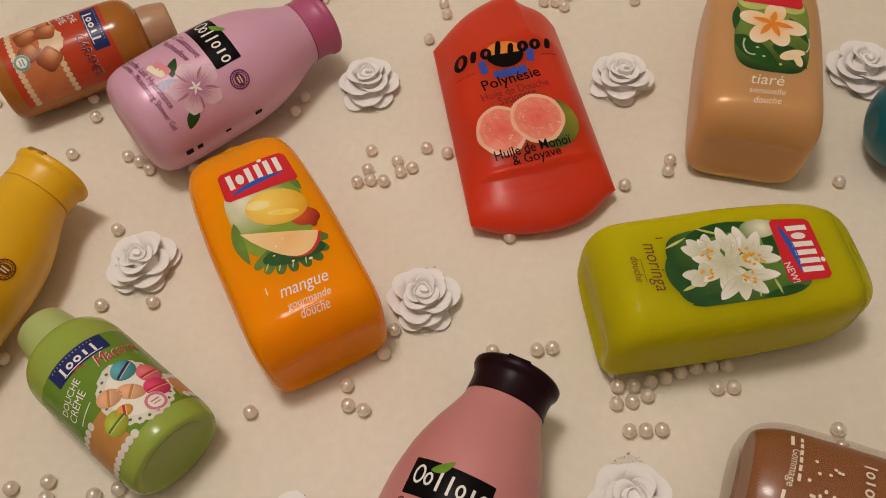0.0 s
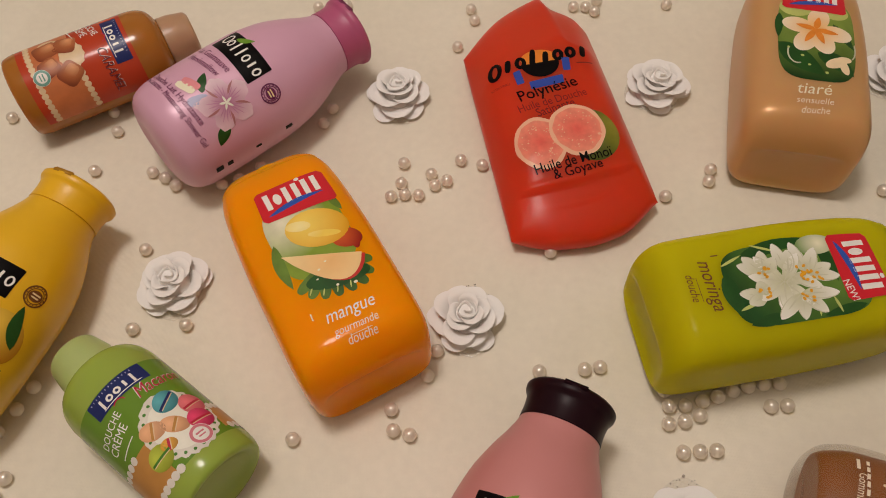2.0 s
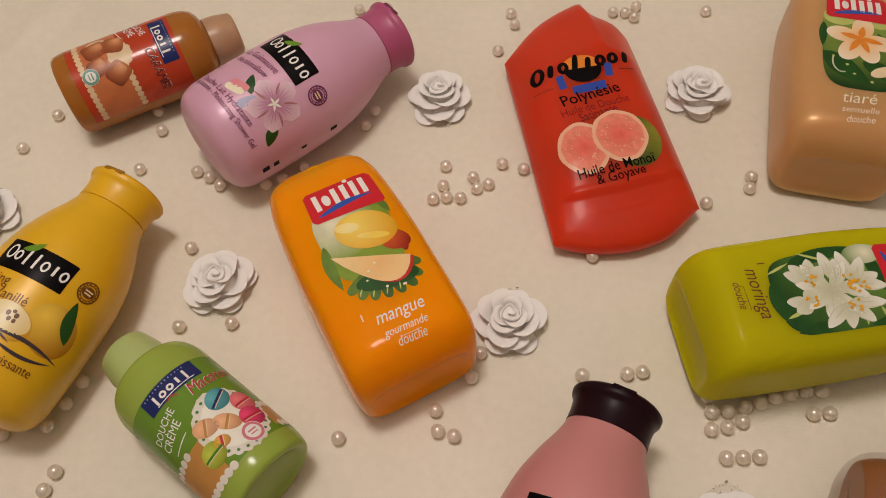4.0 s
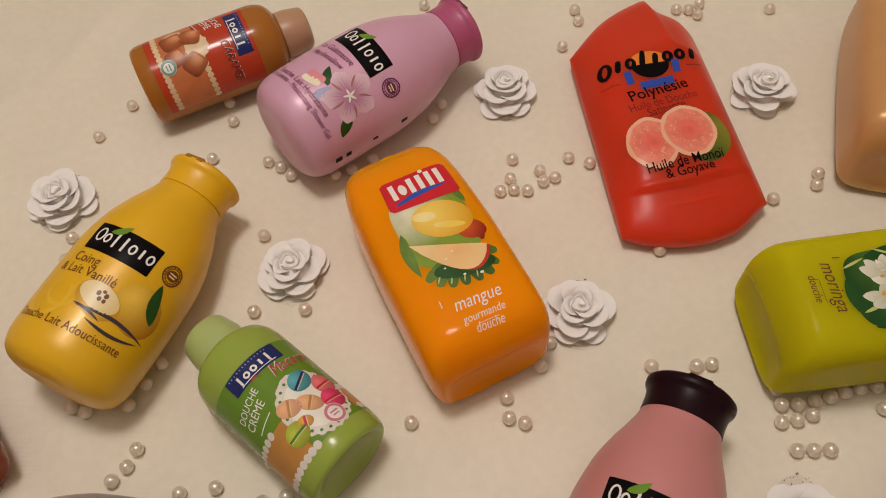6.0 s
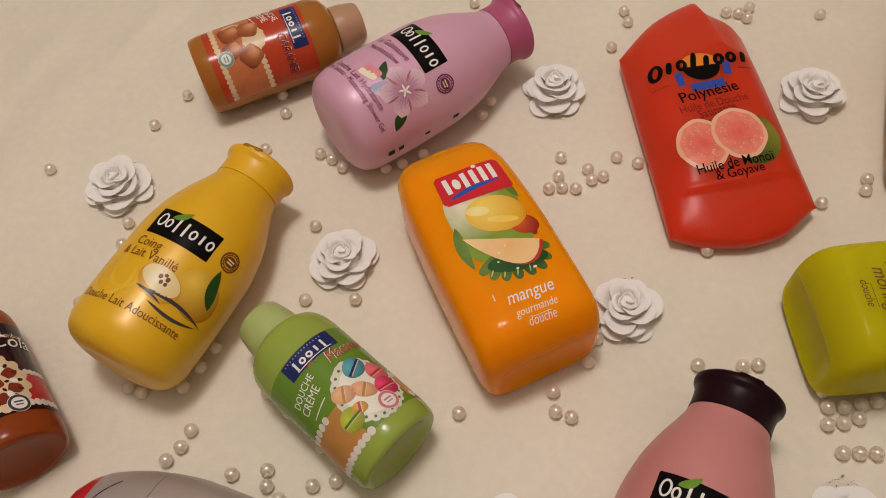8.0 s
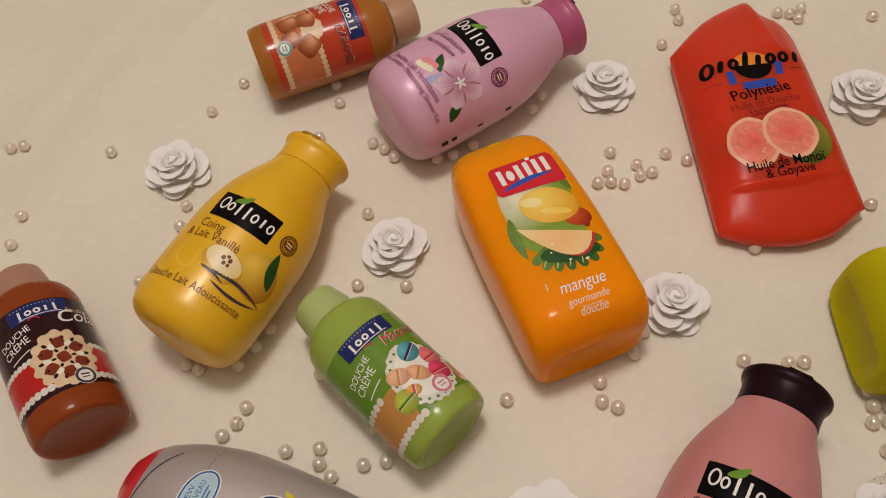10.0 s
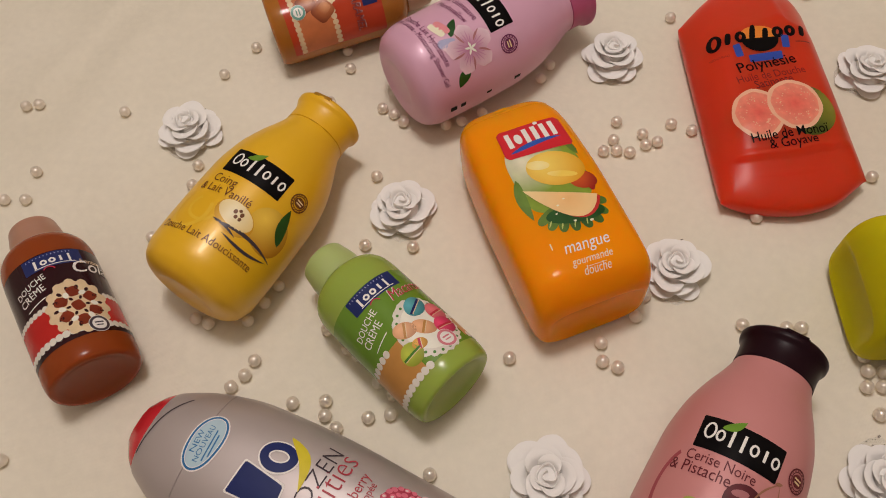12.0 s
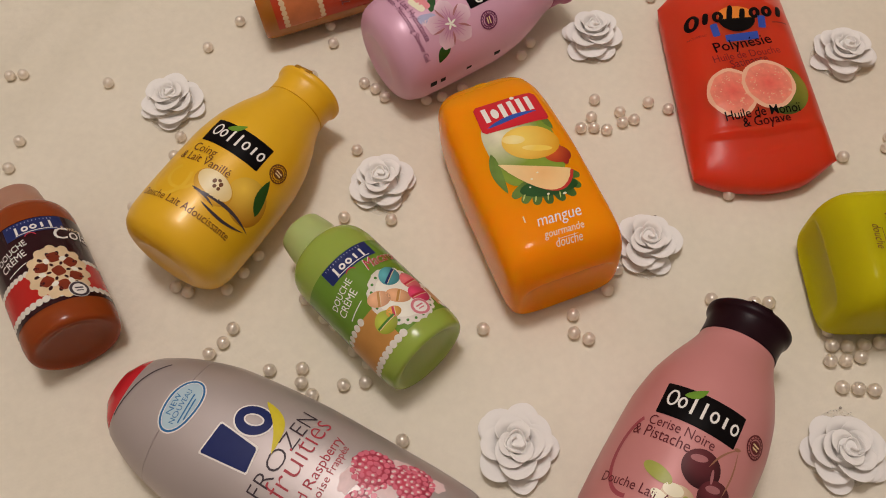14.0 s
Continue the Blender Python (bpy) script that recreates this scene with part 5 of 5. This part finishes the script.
# -- scrub bottle --
words(scrub, scrub_shell, "Gommage", (21.4, 15.0), (20.4, -3.0), ORANGEINK, high=1.3)
put(scrub, scrub_shell, "small_print", flat([bar(25.6, 24 - 4.2 * k, 25.5, 21 - 4.2 * k, 1.5) for k in range(6)] + [bar(21.2, 24, 21.2, 17.2, 1.6), bar(20.0, -5, 19.6, -13, 1.6)]), ORANGEINK, 3)
put(scrub, scrub_shell, "sign_marks", flat(mark_row("loyooloy", 57.0, 18.0, 4.6, 6.0, 0.9)), ORANGEINK, 3)
rnd = random.Random(4)
put(scrub, scrub_shell, "bubble_print", flat([oval(rnd.uniform(29, 46), rnd.uniform(-6, 13), 0.9, 0.8, 0, 9) for _ in range(14)]), ORANGEINK, 3)

# ---- roses ----
def petal_mesh(r0, r1, z0, z1, span, seed, point=0.10, roll=0.0016, nu=18, nv=10):
    """One cupped foam petal round the z axis: broad smooth face, a tip in its middle, a thin rim rolled outward."""
    rnd = random.Random(seed)
    ph, amp, lean = rnd.uniform(0, 6), rnd.uniform(0.4, 1.0), rnd.uniform(0.0008, 0.0018)
    bm = bmesh.new()
    sides = []
    for skin in (0.0, 0.0011):
        rows = []
        for j in range(nv + 1):
            v = j / nv
            row = []
            for i in range(nu + 1):
                u = -1 + 2 * i / nu
                hh = v * (0.30 + 0.70 * (1 - abs(u) ** 2.6) ** 0.55)
                curl = max(0.0, hh - 0.74) / 0.26
                tip = 1 + point * (1 - abs(u)) * hh - 0.04 * u * u
                r = (r0 + (r1 - r0) * hh ** 1.25) * tip + roll * curl ** 1.6 + lean * u * hh
                r += 0.0005 * amp * math.sin(u * 4.5 + ph) * hh - skin * (1 - 0.7 * max(hh, abs(u) ** 3) ** 3)
                z = z0 + (z1 - z0) * math.sin(hh * 1.45) / math.sin(1.45) - 0.0005 * curl ** 2 + 0.0005 * amp * math.sin(u * 3.6 + ph * 2) * hh
                a = u * span
                row.append(bm.verts.new((r * math.cos(a), r * math.sin(a), max(0.0004, z))))
            rows.append(row)
        sides.append(rows)
    for rows, flip in ((sides[0], False), (sides[1], True)):
        for j in range(nv):
            for i in range(nu):
                q = (rows[j][i], rows[j][i + 1], rows[j + 1][i + 1], rows[j + 1][i])
                bm.faces.new(q[::-1] if flip else q)
    a, b = sides
    edge = [(j, 0) for j in range(nv)] + [(nv, i) for i in range(nu)] + [(j, nu) for j in range(nv, 0, -1)]
    edge += [(0, i) for i in range(nu, 0, -1)]
    for k in range(len(edge)):
        p, q = edge[k], edge[(k + 1) % len(edge)]
        strip = bm.faces.new((a[p[0]][p[1]], a[q[0]][q[1]], b[q[0]][q[1]], b[p[0]][p[1]]))
        for e in strip.edges:
            e.smooth = False
    bmesh.ops.recalc_face_normals(bm, faces=bm.faces[:])
    return bm


def rose(seed, m, size=1.0):
    rnd = random.Random(seed)
    ob = thing("foam_rose", m, "white craft foam rose with curled petals on the cloth", "artificial rose", "foam roses")
    # rolled bud: a strip wound one and a half times, folded to a blunt triangle
    bm = bmesh.new()
    turns, steps, pts = 1.55, 54, []
    for k in range(steps + 1):
        t = k / steps
        a = t * turns * 2 * math.pi
        r = (0.0008 + 0.0054 * t ** 0.8) * (1 + 0.16 * math.cos(3 * a + 0.5) * (1 - 0.5 * t))
        top = 0.0212 - 0.0016 * t + 0.0006 * math.sin(2.3 * a)
        pts.append([(math.cos(a) * (r + dr), math.sin(a) * (r + dr), z) for dr, z in
                    ((0.0010, 0.004), (0.0009, top - 0.003), (0.0013, top - 0.0006), (0.0009, top), (0.0003, top - 0.0004), (0.0001, top - 0.003), (-0.0002, 0.004))])
    vs = [[bm.verts.new(p) for p in row] for row in pts]
    for q0, q1 in zip(vs, vs[1:]):
        for k in range(6):
            bm.faces.new((q0[k], q1[k], q1[k + 1], q0[k + 1]))
    bmesh.ops.recalc_face_normals(bm, faces=bm.faces[:])
    bud = part("bud", bm, FOAM, ob)
    bm = bmesh.new()
    rows = []
    for r, z in ((0.0170, 0.0004), (0.0160, 0.0030), (0.0130, 0.0066), (0.0100, 0.0108), (0.0068, 0.0150), (0.0040, 0.0176), (0.0012, 0.0186)):
        rows.append([bm.verts.new((r * math.cos(k * math.pi / 14), r * math.sin(k * math.pi / 14), z)) for k in range(28)])
    for q0, q1 in zip(rows, rows[1:]):
        for k in range(28):
            bm.faces.new((q0[k], q0[(k + 1) % 28], q1[(k + 1) % 28], q1[k]))
    bm.faces.new(rows[-1])
    part("heart", bm, FOAM, ob)
    bud.rotation_euler = (0, 0, rnd.uniform(0, 6))
    spin = rnd.uniform(0, 6.28)
    for r0, r1, z0, z1, count, span, point in ((0.0058, 0.0088, 0.0100, 0.0202, 3, 1.25, 0.06), (0.0076, 0.0128, 0.0070, 0.0180, 3, 1.20, 0.10),
                                               (0.0098, 0.0168, 0.0036, 0.0142, 4, 0.98, 0.12), (0.0110, 0.0198, 0.0012, 0.0084, 4, 0.92, 0.10), (0.0120, 0.0212, 0.0004, 0.0036, 5, 0.66, 0.10)):
        spin += 0.75
        for k in range(count):
            f = rnd.uniform(0.94, 1.06)
            bm = petal_mesh(r0 * f, r1 * f, z0, z1 * rnd.uniform(0.94, 1.05), span * rnd.uniform(0.9, 1.1), rnd.random(), point * rnd.uniform(0.5, 1.5), rnd.uniform(0.0008, 0.0020))
            p = part("petal", bm, FOAM, ob)
            p.rotation_euler = (rnd.uniform(-0.06, 0.06), rnd.uniform(-0.06, 0.06), spin + k * 2 * math.pi / count + rnd.uniform(-0.12, 0.12))
            p.location = (0, 0, 0.0002 + rnd.uniform(0, 0.0004))
    # sheer leaf with glitter dots under the rose
    bm = bmesh.new()
    dots = {0: bmesh.new(), 1: bmesh.new()}
    for side, reach in ((1.0, rnd.uniform(0.024, 0.030)), (-1.0, rnd.uniform(0.020, 0.025)), (2.1, rnd.uniform(0.020, 0.026))):
        lean = side * math.pi / 2 + rnd.uniform(-0.35, 0.35)
        tip = Vector((math.cos(lean), math.sin(lean), 0))
        cross = Vector((-tip.y, tip.x, 0))
        prev = None
        for k in range(13):
            t = k / 12
            w = 0.016 * math.sin(math.pi * (0.12 + 0.88 * t)) ** 0.7
            c = tip * reach * t
            z = 0.0010 + 0.0008 * math.sin(3 * t)
            row = [bm.verts.new(c + cross * w * f + Vector((0, 0, z))) for f in (-1, 0, 1)]
            if prev:
                for q in (0, 1):
                    bm.faces.new((prev[q], prev[q + 1], row[q + 1], row[q]))
            prev = row
            if t > 0.45:
                for f in (-1.0, -0.82, -0.3, 0.35, 0.82, 1.0):
                    if rnd.random() < 0.62:
                        p = c + cross * w * f + Vector((rnd.uniform(-0.0008, 0.0008), rnd.uniform(-0.0008, 0.0008), z + 0.0002))
                        h = dots[1 if side > 0 and side < 2 else 0]
                        r = rnd.uniform(0.0003, 0.00055) if h is dots[1] else rnd.uniform(0.0002, 0.0004)
                        h.faces.new([h.verts.new(p + Vector((r * math.cos(a), r * math.sin(a), rnd.uniform(0, 0.0002)))) for a in (0.3, 1.6, 2.8, 4.1, 5.3)])
    leaf = part("sheer_leaf", bm, ORGANZA, ob, "sheer glittered leaf")
    tagged(part("glitter", dots[0], GLITTER, leaf), kind="stuff")
    tagged(part("glitter", dots[1], DARKGLITTER, leaf), kind="stuff")
    leaf.rotation_euler = (0, 0, -m.to_euler().z)
    ob.scale = (size, size, size)
    return ob


ROSES = ((-0.309, 0.159, 0.98), (-0.144, 0.101, 0.95), (0.034, 0.068, 0.95), (-0.004, 0.244, 0.95), (0.177, 0.238, 0.95), (-0.041, -0.071, 1.02), (0.142, -0.056, 0.95), (0.345, 0.237, 1.0))
for k, (x, y, size) in enumerate(ROSES):
    rose(11 + k, pose(x, y, relief(x, y) + 0.0004, 0, 0, k * 67), size)


# ---- pearls ----
def pearl_mesh():
    bm = bmesh.new()
    bmesh.ops.create_uvsphere(bm, u_segments=24, v_segments=14, radius=0.0040)
    me = bpy.data.meshes.new("pearl")
    for f in bm.faces:
        f.smooth = True
    bm.to_mesh(me)
    bm.free()
    me.materials.append(PEARL)
    return me


PEARL_MESH = pearl_mesh()


def scatter(places, label):
    for x, y in places:
        ob = new("pearl", PEARL_MESH)
        ob.location = (x, y, relief(x, y) + 0.0040)
        ob.rotation_euler = (x * 40, y * 50, x * 70)
        tagged(ob, label, "pearl", "loose pearls")


scatter(((-0.411, 0.037), (-0.429, 0.092), (-0.413, 0.093), (-0.414, 0.117), (-0.443, 0.175), (-0.434, 0.178), (-0.362, -0.087), (-0.365, 0.175), (-0.297, 0.215), (-0.278, 0.243),
         (-0.200, 0.225), (-0.205, 0.242)), "loose cream pearl bead lying alone on the cloth")
scatter(((-0.258, 0.009), (-0.267, 0.012), (-0.233, 0.013), (-0.225, 0.026), (-0.313, 0.069), (-0.296, 0.113), (-0.296, 0.130), (-0.218, 0.039), (-0.210, 0.192)),
        "cream pearl bead beside the yellow bottle")
scatter(((-0.234, -0.031), (-0.227, -0.023), (-0.107, -0.073), (-0.165, -0.051), (-0.173, -0.044), (-0.147, -0.043), (-0.134, -0.040), (-0.194, -0.038), (-0.174, -0.035), (-0.134, -0.028),
         (-0.144, -0.021), (-0.223, -0.013), (-0.159, -0.005), (-0.166, -0.001), (-0.181, 0.011), (-0.166, 0.073), (-0.134, 0.074), (-0.166, 0.128)), "cream pearl bead near the small green bottle")
scatter(((-0.122, 0.175), (-0.153, 0.176), (-0.111, 0.179), (-0.161, 0.183), (-0.170, 0.188), (-0.097, 0.188), (-0.056, 0.222), (-0.050, 0.235), (-0.064, 0.336), (-0.042, 0.336)),
        "cream pearl bead beside the lilac bottle")
scatter(((-0.001, 0.0), (-0.066, 0.001), (-0.010, 0.003), (-0.011, 0.015), (0.074, 0.033), (0.010, 0.034), (0.016, 0.049), (0.100, 0.033), (0.109, 0.034)), "cream pearl bead on the open cloth")
scatter(((-0.010, 0.159), (0.008, 0.159), (-0.001, 0.160), (0.019, 0.166), (-0.003, 0.169), (0.027, 0.169), (0.017, 0.175), (0.051, 0.180), (-0.001, 0.185), (0.037, 0.185), (0.040, 0.287),
         (0.054, 0.313), (0.052, 0.324), (0.089, 0.111)), "cream pearl bead near the red orange flask")
scatter(((0.156, -0.017), (0.165, -0.017), (0.147, -0.017), (0.142, -0.001), (0.151, -0.0), (0.160, 0.003), (0.200, 0.006), (0.209, 0.006), (0.144, 0.009), (0.153, 0.009), (0.163, 0.011),
         (0.172, 0.013), (0.181, 0.016), (0.143, 0.018), (0.190, 0.018), (0.199, 0.019), (0.208, 0.019)), "cream pearl bead beside the lime green bottle")
scatter(((0.167, 0.148), (0.197, 0.158), (0.200, 0.167), (0.144, 0.316), (0.198, 0.318), (0.138, 0.321), (0.129, 0.322), (0.147, 0.327), (0.260, -0.029), (0.261, -0.020), (0.306, 0.144)),
        "cream pearl bead near the tan bottle")
